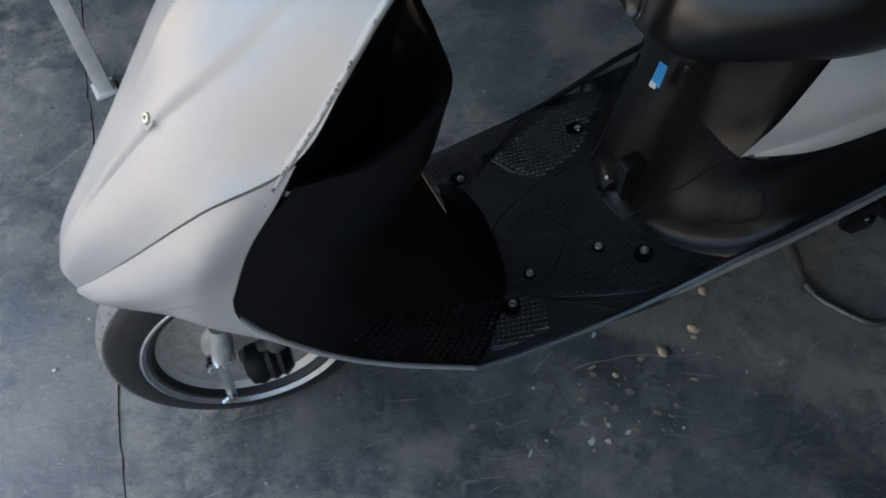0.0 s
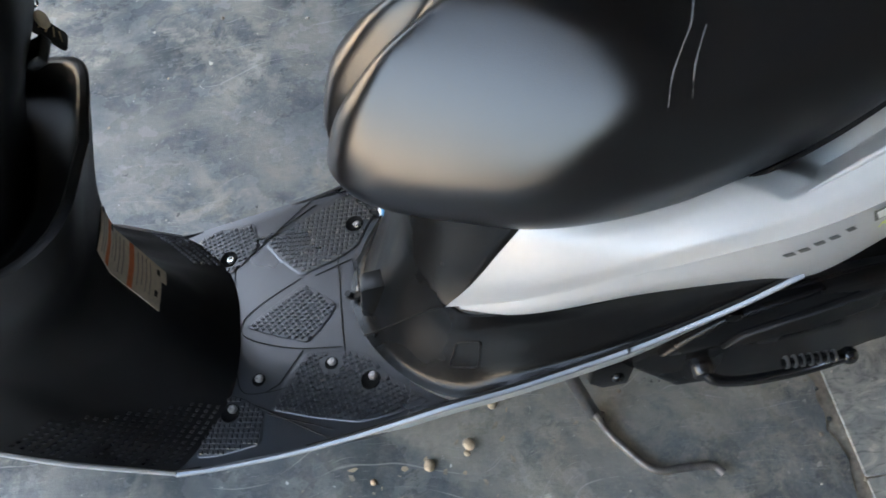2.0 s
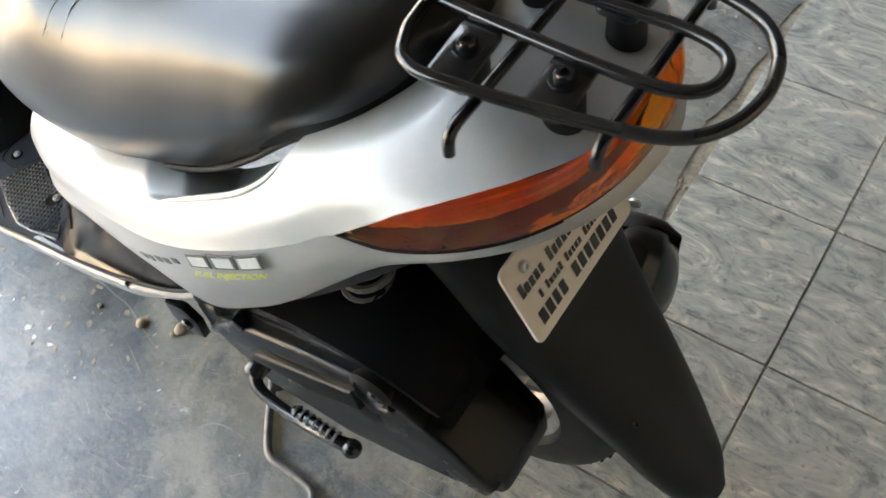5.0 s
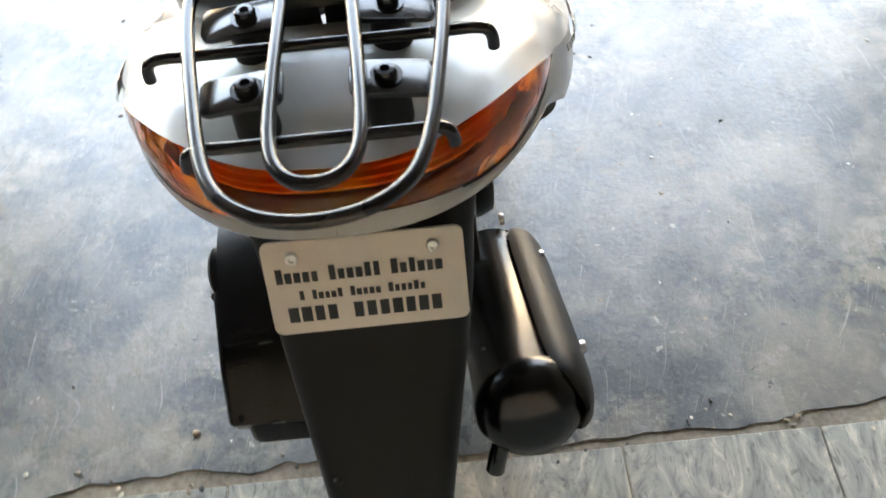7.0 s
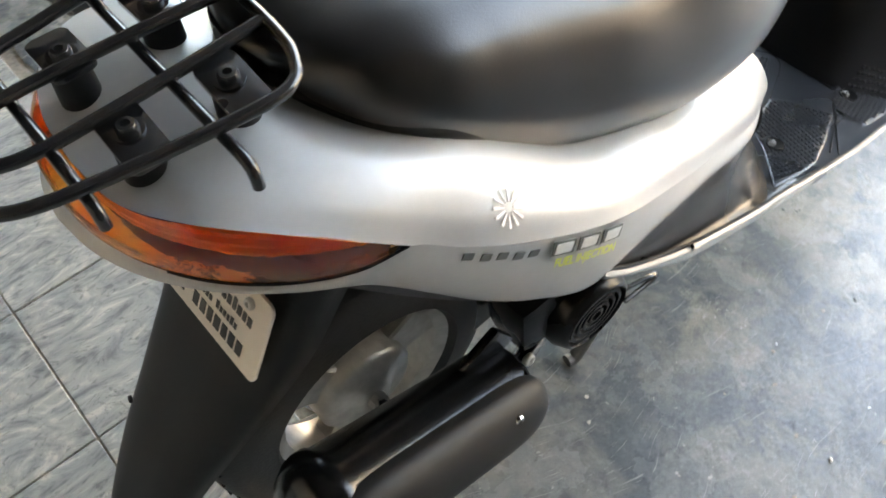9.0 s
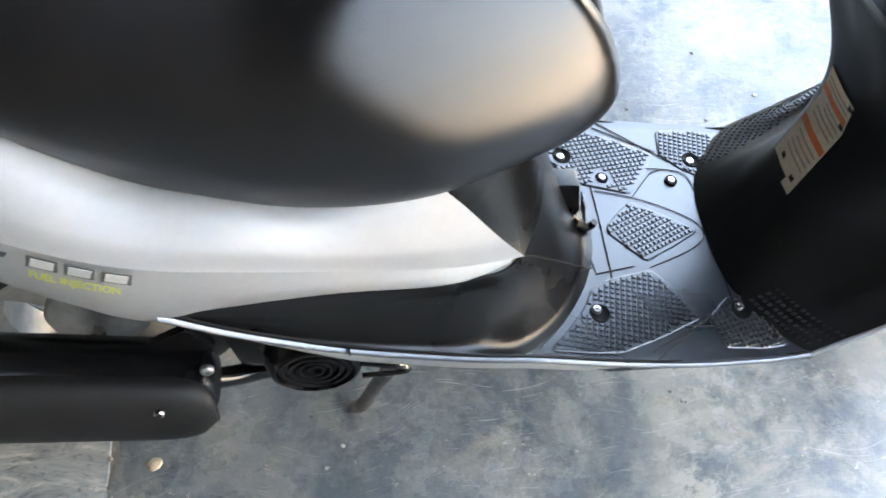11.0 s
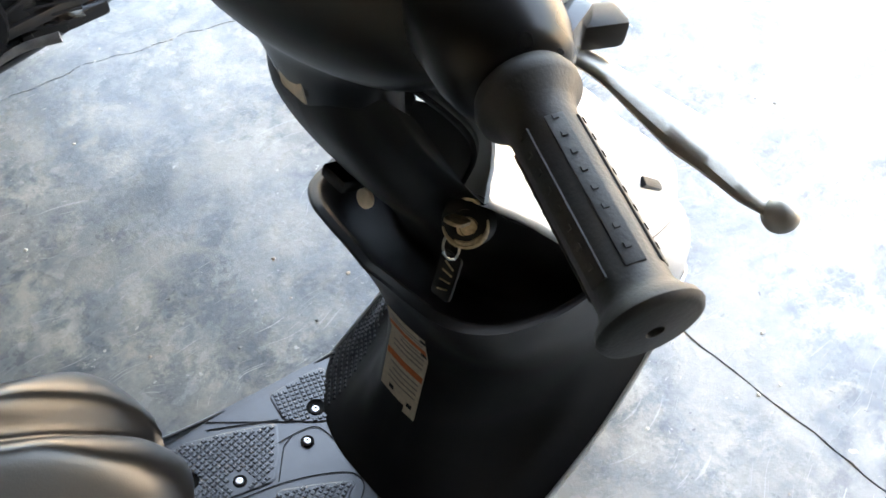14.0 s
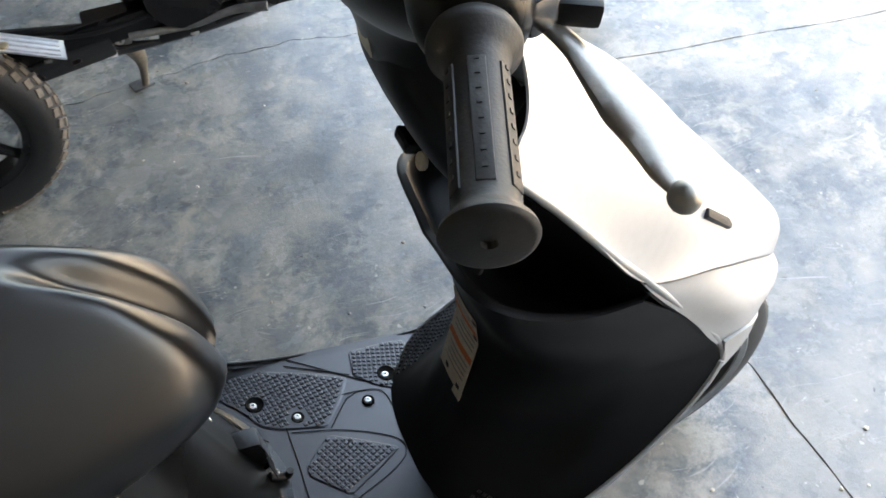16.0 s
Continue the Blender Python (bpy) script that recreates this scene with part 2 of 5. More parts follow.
        base = mix(ramp(s, lo, lo + 0.03, 0.0, 0.5), base, (0.42, 0.41, 0.38))
    l.new(base, b.inputs["Base Color"])
    l.new(ramp(noise_tex(6, 6, 0.65), 0.35, 0.7, 0.16, 0.40), b.inputs["Roughness"])
    b.inputs["Specular IOR Level"].default_value = 0.5
    bump = n.new("ShaderNodeBump")
    bump.inputs["Strength"].default_value, bump.inputs["Distance"].default_value = 0.35, 0.003
    l.new(noise_tex(70, 6, 0.7), bump.inputs["Height"])
    l.new(bump.outputs["Normal"], b.inputs["Normal"])
    return m


def marble_material():
    m = bpy.data.materials.new("grey_streaked_marble")
    m.use_nodes = True
    n, l = m.node_tree.nodes, m.node_tree.links
    b = n["Principled BSDF"]
    tc, info = n.new("ShaderNodeTexCoord"), n.new("ShaderNodeObjectInfo")
    off = n.new("ShaderNodeVectorMath")
    off.operation = "MULTIPLY_ADD"
    comb = n.new("ShaderNodeCombineXYZ")
    for k in "XYZ":
        l.new(info.outputs["Random"], comb.inputs[k])
    off.inputs[1].default_value = (13.0, 7.0, 5.0)
    l.new(comb.outputs[0], off.inputs[0])
    l.new(tc.outputs["Object"], off.inputs[2])
    mp = n.new("ShaderNodeMapping")
    mp.inputs["Rotation"].default_value = (0, 0, radians(35))
    mp.inputs["Scale"].default_value = (5.2, 12.5, 4.4)
    l.new(off.outputs[0], mp.inputs["Vector"])

    def noise_tex(scale, detail, dist, vec):
        t = n.new("ShaderNodeTexNoise")
        t.inputs["Scale"].default_value, t.inputs["Detail"].default_value, t.inputs["Distortion"].default_value = scale, detail, dist
        t.inputs["Roughness"].default_value = 0.62
        l.new(vec, t.inputs["Vector"])
        return t.outputs["Fac"]

    cr = n.new("ShaderNodeValToRGB")
    e = cr.color_ramp.elements
    e[0].position, e[0].color = 0.33, (0.18, 0.19, 0.18, 1)
    e[1].position, e[1].color = 0.66, (0.58, 0.55, 0.475, 1)
    for p, c in ((0.41, (0.275, 0.280, 0.262, 1)), (0.47, (0.335, 0.337, 0.310, 1)), (0.56, (0.40, 0.392, 0.350, 1))):
        x = e.new(p)
        x.color = c
    l.new(noise_tex(1.5, 8, 3.2, mp.outputs["Vector"]), cr.inputs["Fac"])
    dark = n.new("ShaderNodeMapRange")
    dark.inputs["From Min"].default_value, dark.inputs["From Max"].default_value = 0.55, 0.66
    dark.inputs["To Min"].default_value, dark.inputs["To Max"].default_value = 0.0, 0.6
    l.new(noise_tex(3.4, 7, 3.5, mp.outputs["Vector"]), dark.inputs["Value"])
    mx = n.new("ShaderNodeMix")
    mx.data_type = "RGBA"
    mx.inputs["B"].default_value = (0.085, 0.095, 0.095, 1)
    l.new(dark.outputs["Result"], mx.inputs["Factor"])
    l.new(cr.outputs["Color"], mx.inputs["A"])
    l.new(mx.outputs["Result"], b.inputs["Base Color"])
    b.inputs["Roughness"].default_value = 0.32
    bump = n.new("ShaderNodeBump")
    bump.inputs["Strength"].default_value, bump.inputs["Distance"].default_value = 0.1, 0.002
    l.new(noise_tex(60, 4, 0, tc.outputs["Object"]), bump.inputs["Height"])
    l.new(bump.outputs["Normal"], b.inputs["Normal"])
    return m


CONCRETE, MARBLE = concrete_material(), marble_material()


# ---- building helpers ----
def part(name, bm, mat, parent=None, label="", smooth=True):
    """Links a bmesh as one mesh object, under a thing or a part."""
    bmesh.ops.recalc_face_normals(bm, faces=bm.faces)
    me = bpy.data.meshes.new(name)
    bm.to_mesh(me)
    bm.free()
    for p in me.polygons:
        p.use_smooth = smooth
    if smooth:
        me.set_sharp_from_angle(angle=radians(42))
    me.materials.append(mat)
    ob = new(name, me)
    if parent:
        ob.parent = parent
    return tagged(ob, label) if label else ob


def thing(name, label, category, at=(0, 0, 0), group="", kind=""):
    ob = new(name)
    ob.location = at
    return tagged(ob, label, category, group, kind)


def spline(points, n):
    """A smooth line through the points, n samples, spaced along their length."""
    p = np.array(points, float)
    s = np.r_[0, np.cumsum(np.linalg.norm(np.diff(p, axis=0), axis=1))]
    m = np.zeros_like(p)
    m[1:-1] = (p[2:] - p[:-2]) / (s[2:] - s[:-2])[:, None]
    m[0], m[-1] = (p[1] - p[0]) / (s[1] - s[0]), (p[-1] - p[-2]) / (s[-1] - s[-2])
    out = []
    for u in np.linspace(0, s[-1], n):
        i = min(max(np.searchsorted(s, u) - 1, 0), len(s) - 2)
        h = s[i + 1] - s[i]
        t = (u - s[i]) / h
        out.append((2 * t**3 - 3 * t**2 + 1) * p[i] + (t**3 - 2 * t**2 + t) * h * m[i] + (-2 * t**3 + 3 * t**2) * p[i + 1] + (t**3 - t**2) * h * m[i + 1])
    return np.array(out)


def grid(rows, nu, nv):
    """Resamples control rows into nv rows of nu smooth samples."""
    lines = np.array([spline(r, nu) for r in rows])
    return np.stack([spline(lines[:, j], nv) for j in range(nu)], 1)


def sheet(g, thick=0.0, close_u=False):
    """A bmesh from a grid of points; thick gives it a back, set in against its normals."""
    bm = bmesh.new()
    nv, nu = g.shape[:2]

    def layer(pts):
        return [[bm.verts.new(p) for p in row] for row in pts]

    def faces(v, flip):
        for i in range(nv - 1):
            for j in range(nu if close_u else nu - 1):
                q = [v[i][j], v[i][(j + 1) % nu], v[i + 1][(j + 1) % nu], v[i + 1][j]]
                bm.faces.new(q[::-1] if flip else q)

    top = layer(g)
    faces(top, False)
    if thick:
        du, dv = np.gradient(g, axis=1), np.gradient(g, axis=0)
        nrm = np.cross(du, dv)
        nrm /= np.linalg.norm(nrm, axis=2, keepdims=True) + 1e-12
        low = layer(g - nrm * thick)
        faces(low, True)
        rim = [top[0], [r[-1] for r in top], top[-1][::-1], [r[0] for r in top][::-1]]
        rim2 = [low[0], [r[-1] for r in low], low[-1][::-1], [r[0] for r in low][::-1]]
        for a, b in zip(rim, rim2):
            for k in range(len(a) - 1):
                bm.faces.new((a[k], b[k], b[k + 1], a[k + 1]))
    bmesh.ops.remove_doubles(bm, verts=bm.verts, dist=1e-6)
    bmesh.ops.dissolve_degenerate(bm, edges=bm.edges, dist=1e-6)
    return bm


def mirrored(g):
    """The grid joined with its mirror image across the middle plane; column 0 lies in that plane."""
    m = g[:, ::-1].copy()
    m[..., 1] *= -1
    return np.concatenate([m[:, :-1], g], 1)


def flip_y(g):
    m = np.array(g, float).copy()
    m[..., 1] *= -1
    return m


def tube(points, radius, sides=10, n=0, cap=True, bm=None):
    """A round bar along a smooth line; radius may be a list along it."""
    own = bm is None
    bm = bm or bmesh.new()
    p = spline(points, n) if n else np.array(points, float)
    rad = np.interp(np.linspace(0, 1, len(p)), np.linspace(0, 1, len(np.atleast_1d(radius))), np.atleast_1d(radius))
    t = np.gradient(p, axis=0)
    t /= np.linalg.norm(t, axis=1, keepdims=True)
    ref = np.array([0, 0, 1.0]) if abs(t[0][2]) < 0.9 else np.array([1.0, 0, 0])
    rings = []
    side = np.cross(t[0], ref)
    for q, d, r in zip(p, t, rad):
        side = side - d * (side @ d)
        side /= np.linalg.norm(side)
        up = np.cross(d, side)
        rings.append([bm.verts.new(q + r * (math.cos(a) * side + math.sin(a) * up)) for a in np.linspace(0, 2 * math.pi, sides, endpoint=False)])
    for a, b in zip(rings, rings[1:]):
        for k in range(sides):
            bm.faces.new((a[k], a[(k + 1) % sides], b[(k + 1) % sides], b[k]))
    if cap:
        bm.faces.new(rings[0][::-1])
        bm.faces.new(rings[-1])
    return bm


def turned(profile, sides=48, axis="y", at=(0, 0, 0), bm=None, close=False):
    """A turned body: profile of (along, radius) about the axis through at."""
    bm = bm or bmesh.new()
    rings = []
    for s, r in profile:
        ring = []
        for k in range(sides):
            a = 2 * math.pi * k / sides
            c, d = r * math.cos(a), r * math.sin(a)
            v = {"y": (c, s, d), "x": (s, c, d), "z": (c, d, s)}[axis]
            ring.append(bm.verts.new((v[0] + at[0], v[1] + at[1], v[2] + at[2])))
        rings.append(ring)
    pairs = list(zip(rings, rings[1:])) + ([(rings[-1], rings[0])] if close else [])
    for a, b in pairs:
        for k in range(sides):
            bm.faces.new((a[k], a[(k + 1) % sides], b[(k + 1) % sides], b[k]))
    if not close:
        if profile[0][1] > 1e-5:
            bm.faces.new(rings[0][::-1])
        if profile[-1][1] > 1e-5:
            bm.faces.new(rings[-1])
    bmesh.ops.remove_doubles(bm, verts=bm.verts, dist=1e-6)
    return bm


def box(size, at=(0, 0, 0), turn=(0, 0, 0), bevel=0.0, bm=None, seg=2):
    bm = bm or bmesh.new()
    m = pose(*at, *turn) @ Matrix.Diagonal((*size, 1))
    made = bmesh.ops.create_cube(bm, size=1.0, matrix=m)
    if bevel:
        edges = {e for v in made["verts"] for e in v.link_edges}
        bmesh.ops.bevel(bm, geom=list(edges), offset=bevel, segments=seg, affect="EDGES", profile=0.6)
    return bm


def slab(outline, depth, matrix=Matrix(), bevel=0.0, bm=None, seg=2):
    """An outline in its own plane, given depth downwards, with its edges rounded."""
    bm = bm or bmesh.new()
    top = [bm.verts.new(matrix @ Vector((x, y, 0))) for x, y in outline]
    low = [bm.verts.new(matrix @ Vector((x, y, -depth))) for x, y in outline]
    f = [bm.faces.new(top), bm.faces.new(low[::-1])]
    k = len(outline)
    for i in range(k):
        bm.faces.new((top[i], low[i], low[(i + 1) % k], top[(i + 1) % k]))
    if bevel:
        edges = {e for q in f for e in q.edges}
        bmesh.ops.bevel(bm, geom=list(edges), offset=bevel, segments=seg, affect="EDGES", profile=0.6)
    return bm


def round_rect(w, h, r, n=5):
    out = []
    for cx, cy, a0 in ((w / 2 - r, h / 2 - r, 0), (-w / 2 + r, h / 2 - r, 90), (-w / 2 + r, -h / 2 + r, 180), (w / 2 - r, -h / 2 + r, 270)):
        for k in range(n + 1):
            a = radians(a0 + 90 * k / n)
            out.append((cx + r * math.cos(a), cy + r * math.sin(a)))
    return out


def frame_of(origin, ex, ey):
    """A pose whose local x and y lie along ex and ey."""
    x = Vector(ex).normalized()
    z = x.cross(Vector(ey)).normalized()
    y = z.cross(x)
    return Matrix((x, y, z)).transposed().to_4x4() if origin is None else Matrix.Translation(origin) @ Matrix((x, y, z)).transposed().to_4x4()


def bolt(parent, at, axis, r=0.006, mat=None, name="bolt"):
    """A pan-head screw with a hollow in its head, standing along the axis."""
    bm = turned([(0.0, r), (0.45 * r, r), (0.75 * r, 0.8 * r), (0.78 * r, 0.45 * r), (0.4 * r, 0.38 * r), (0.4 * r, 0.0)], 16, "z")
    q = Vector(axis).to_track_quat("Z", "Y").to_matrix().to_4x4()
    bmesh.ops.transform(bm, matrix=Matrix.Translation(at) @ q, verts=bm.verts)
    return part(name, bm, mat or STEEL, parent)


# ---- the scooter: front towards +x, its left side towards +y ----
scooter = thing("motor_scooter", "silver motor scooter with black floorboard and seat on its centre stand", "scooter")


def fb(x):
    """Height of the sloping floorboard."""
    return 0.238 - 0.2 * x


# lines that neighbouring panels share, left half
EDGE = [(.161, .178, .206), (.258, .176, .269), (.319, .172, .317), (.362, .167, .362), (.390, .163, .400), (.405, .159, .430), (.405, .157, .460), (.396, .157, .488), (.366, .157, .541), (.317, .158, .614), (.268, .157, .674), (.224, .154, .733), (.194, .150, .770), (.150, .142, .815)]
TRIM = [(.161, .178, .206), (.120, .180, .209), (.060, .182, .219), (.012, .184, .230), (-.062, .186, .253), (-.122, .188, .278), (-.179, .190, .303), (-.240, .191, .322), (-.305, .191, .346), (-.382, .192, .381), (-.436, .194, .416), (-.485, .197, .454), (-.532, .199, .496)]


def settle(g):
    """The right rim of the shield and its neighbours sit a little further back than the left."""
    rim = spline(EDGE, 120) * np.array([1, -1, 1])
    zs = [.43, .46, .488, .541, .614, .674, .733, .770, .815]
    back = [(0, 0, 0), (-.007, .003, -.003), (-.013, .004, -.005), (-.0165, .004, -.011), (-.0165, .006, -.0125), (-.013, .003, -.010), (-.011, .002, -.0085), (-.009, 0, -.007), (-.004, -.004, -.003)]
    out = np.array(g, dtype=float)
    flat = out.reshape(-1, 3)
    for p in flat:
        if p[1] < -.02:
            far = ((rim - p) ** 2).sum(1)
            k = int(np.argmin(far))
            if far[k] < .04:
                p += np.array([np.interp(rim[k, 2], zs, [b[a] for b in back]) for a in range(3)]) * math.exp(-far[k] / .07 ** 2) * min(1, (-p[1] - .02) / .05)
    return out


def front_fairing():
    # upper shell: middle line to the rolled edge and, lower down, to the split line
    rows = [
        [(.215, 0, .842), (.205, .060, .838), (.185, .112, .825), (.150, .142, .815)],
        [(.300, 0, .765), (.288, .060, .768), (.262, .115, .760), (.224, .154, .733)],
        [(.372, 0, .700), (.362, .060, .702), (.338, .112, .688), (.298, .158, .635)],
        [(.432, 0, .622), (.430, .048, .621), (.422, .095, .608), (.397, .140, .582)],
        [(.510, 0, .527), (.511, .032, .525), (.507, .061, .514), (.492, .088, .487)],
        [(.570, 0, .455), (.570, .016, .453), (.566, .032, .443), (.552, .047, .421)],
        [(.592, 0, .408), (.592, .007, .405), (.590, .013, .399), (.584, .020, .384)]]
    half = grid(rows, 48, 120)
    # a crease runs down either side of the middle band
    for i in range(120):
        kc = np.interp(i, [14, 26, 40, 58, 74, 96], [31, 26, 22, 18, 14, 10])
        fade = np.interp(i, [10, 30, 80, 104], [0, 1, 1, 0])
        for j in range(48):
            f = min(max((j - kc) / 2.4 + .5, 0), 1)
            half[i, j] -= np.array([.62, .25, .70]) * (.0065 * fade * f * f * (3 - 2 * f) * np.interp(j, [kc, 47], [1, 0]))
    g = mirrored(half)
    part("fairing_shell", sheet(settle(g), 0.003), SILVER, scooter, "glossy silver painted front shell")
    for s in (1, -1):
        low = [
            [(.298, .158, .633), (.330, .160, .588), (.368, .161, .538), (.402, .160, .466)],
            [(.397, .140, .580), (.412, .151, .548), (.428, .156, .512), (.446, .149, .462)],
            [(.492, .088, .485), (.500, .101, .466), (.504, .108, .446), (.498, .103, .414)],
            [(.552, .047, .420), (.558, .055, .410), (.560, .058, .399), (.556, .054, .382)],
            [(.584, .020, .382), (.586, .021, .377), (.585, .021, .371), (.580, .018, .366)]]
        g = grid(low, 16, 40)
        brim = [p for p in half[:, -1] if p[0] >= .298]
        brim = spline(brim, 40) + np.array([-.0004, .0004, -.0022])
        g += (brim - g[:, 0])[:, None] * (np.linspace(1, 0, 16) ** 2)[None, :, None]
        part("fairing_side", sheet(g if s > 0 else settle(flip_y(g)), 0.003), SILVER, scooter)
        # underside flank that closes the side piece back to the rolled edge
        under = [
            [(.402, .160, .466), (.405, .160, .440), (.396, .163, .412), (.362, .168, .362)],
            [(.446, .149, .462), (.446, .147, .430), (.432, .145, .402), (.400, .140, .365)],
            [(.498, .103, .414), (.490, .099, .396), (.472, .093, .380), (.450, .086, .365)],
            [(.556, .054, .382), (.550, .048, .370), (.536, .041, .362), (.520, .034, .358)],
            [(.580, .018, .366), (.574, .015, .360), (.562, .010, .356), (.545, .006, .354)]]
        g = grid(under, 14, 36)
        part("fairing_flank", sheet(g if s > 0 else flip_y(g), 0.003), SILVER, scooter)
        # rolled edge between shell and inner shield
        e = spline(EDGE[4:], 60)
        roll = np.stack([e + np.array([.006, -.002, .003]), e + np.array([.004, .0025, .002]), e + np.array([0, .002, 0]), e + np.array([-.003, -.002, -.001])], 0)
        part("rolled_edge", sheet(grid(list(roll), 60, 10) if s > 0 else settle(flip_y(grid(list(roll), 60, 10)))), SILVER, scooter)
    # paint chipped off along the rim, down to the dark primer
    rng = random.Random(8)
    rim = spline(EDGE[7:], 200)
    for s in (1,):
        for _ in range(30):
            p = rim[int(min(max(rng.gauss(105, 42), 4), 192))]
            w, h = rng.uniform(.0008, .0022), rng.uniform(.0010, .0030)
            pts = [(w * rng.uniform(.6, 1.2) * math.cos(a), h * rng.uniform(.6, 1.2) * math.sin(a)) for a in np.linspace(0, 2 * math.pi, 7, endpoint=False)]
            m = frame_of((p[0] + .0035 + rng.uniform(0, .0015), s * (p[1] + .0026), p[2] + .0022), (.7, -s * .6, .35), (-.6, 0, .8))
            part("paint_chip", slab(pts, .0006, m), GUNMETAL if rng.random() < .6 else SCUFF, scooter)
    # seam between shell and side piece, and a crease on either side of the middle
    for s in (1, -1):
        seam = spline([p for p in half[:, -1] if p[0] >= .298], 50)
        part("shell_seam", tube(settle([(x + .0010, s * (y + .0014), z - .0006) for x, y, z in seam]), .0014, 6), GUNMETAL, scooter)
    # slot in the shell, and a sunk screw
    m = frame_of(settle([(.3985, -.1125, .6165)])[0], (.041, .006, -.041), (.0146, .0513, .022))
    part("air_slot", slab([(-.028, -.004), (.022, -.006), (.028, -.001), (.024, .005), (-.024, .006)], .006, Matrix.Translation((.0026, -.0018, .0030)) @ m, .0006), BLACK, scooter, "dark slot in the front shell")
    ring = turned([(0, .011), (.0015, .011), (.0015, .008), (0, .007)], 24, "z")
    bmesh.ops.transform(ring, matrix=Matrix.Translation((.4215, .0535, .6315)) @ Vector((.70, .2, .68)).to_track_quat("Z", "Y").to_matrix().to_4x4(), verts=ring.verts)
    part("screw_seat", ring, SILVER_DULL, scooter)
    bolt(scooter, (.4215, .0535, .6315), (.70, .2, .68), .006)


front_fairing()


def leg_shield():
    lip = [(.131, 0, .610), (.133, .030, .613), (.134, .060, .616), (.138, .090, .617), (.153, .115, .611), (.186, .134, .600), (.240, .148, .594), (.306, .157, .602)]
    low = [
        [(.078, 0, .221), (.079, .040, .221), (.085, .075, .219), (.096, .105, .217), (.112, .128, .214), (.130, .150, .211), (.145, .164, .208), (.161, .176, .206)],
        [(.108, 0, .256), (.111, .040, .255), (.124, .075, .252), (.144, .100, .247), (.166, .125, .242), (.182, .145, .240), (.199, .160, .239), (.215, .176, .238)],
        [(.128, 0, .292), (.132, .038, .291), (.156, .070, .289), (.188, .095, .286), (.216, .120, .285), (.232, .140, .287), (.262, .157, .289), (.290, .172, .292)],
        [(.146, 0, .338), (.151, .035, .337), (.182, .065, .336), (.222, .090, .337), (.258, .115, .341), (.282, .136, .348), (.320, .152, .355), (.360, .165, .362)],
        [(.172, 0, .430), (.175, .034, .430), (.192, .064, .430), (.216, .092, .432), (.252, .117, .437), (.295, .135, .444), (.352, .148, .449), (.404, .156, .452)],
        [(.160, 0, .535), (.160, .038, .537), (.160, .072, .540), (.167, .102, .543), (.194, .127, .539), (.247, .142, .537), (.312, .150, .537), (.368, .155, .538)],
        lip]
    g = grid(low, 48, 64)
    part("inner_shield", sheet(settle(mirrored(g)), 0.003), BLACK, scooter, "black moulded inner leg shield")
    inner = [(x + .009, y * .97, z - .001) for x, y, z in lip]
    pocket = [
        lip, inner,
        [(.162, 0, .558), (.162, .030, .560), (.164, .060, .562), (.170, .090, .562), (.188, .114, .561), (.218, .130, .560), (.264, .143, .568), (.316, .153, .592)],
        [(.205, 0, .553), (.206, .030, .554), (.211, .058, .555), (.224, .085, .556), (.242, .108, .558), (.266, .126, .563), (.293, .142, .576), (.318, .153, .596)],
        [(.188, 0, .618), (.189, .040, .619), (.196, .060, .620), (.224, .078, .620), (.255, .104, .616), (.274, .128, .626), (.290, .144, .634), (.303, .155, .632)],
        [(.158, 0, .685), (.160, .042, .687), (.168, .063, .690), (.192, .078, .692), (.222, .100, .693), (.243, .126, .694), (.250, .142, .692), (.256, .154, .688)],
        [(.128, 0, .742), (.130, .045, .743), (.140, .064, .745), (.165, .076, .746), (.190, .098, .745), (.206, .124, .744), (.212, .140, .742), (.219, .152, .738)],
        [(.102, 0, .815), (.105, .042, .815), (.116, .062, .815), (.134, .076, .815), (.147, .098, .815), (.149, .112, .815), (.150, .126, .815), (.151, .140, .813)],
        [(.099, 0, .870), (.103, .034, .870), (.112, .052, .868), (.122, .062, .866), (.128, .068, .864), (.131, .074, .862), (.134, .080, .860), (.137, .086, .858)]]
    part("glove_pocket", sheet(settle(mirrored(grid(pocket, 48, 80))), 0.0), BLACK, scooter, "open black pocket under the handlebar")
    for s in (1, -1):
        bead = spline(EDGE[4:10], 60) * np.array([1, s, 1]) + np.array([-.0040, -s * .0032, -.0010])
        part("shield_bead", tube(settle(bead), .0042, 8), BLACK, scooter)
        bolt(scooter, (.322, s * .150, .328), (-.75, -s * .5, .3), .005, LOCK_TAN)
    return g


SHIELD = leg_shield()


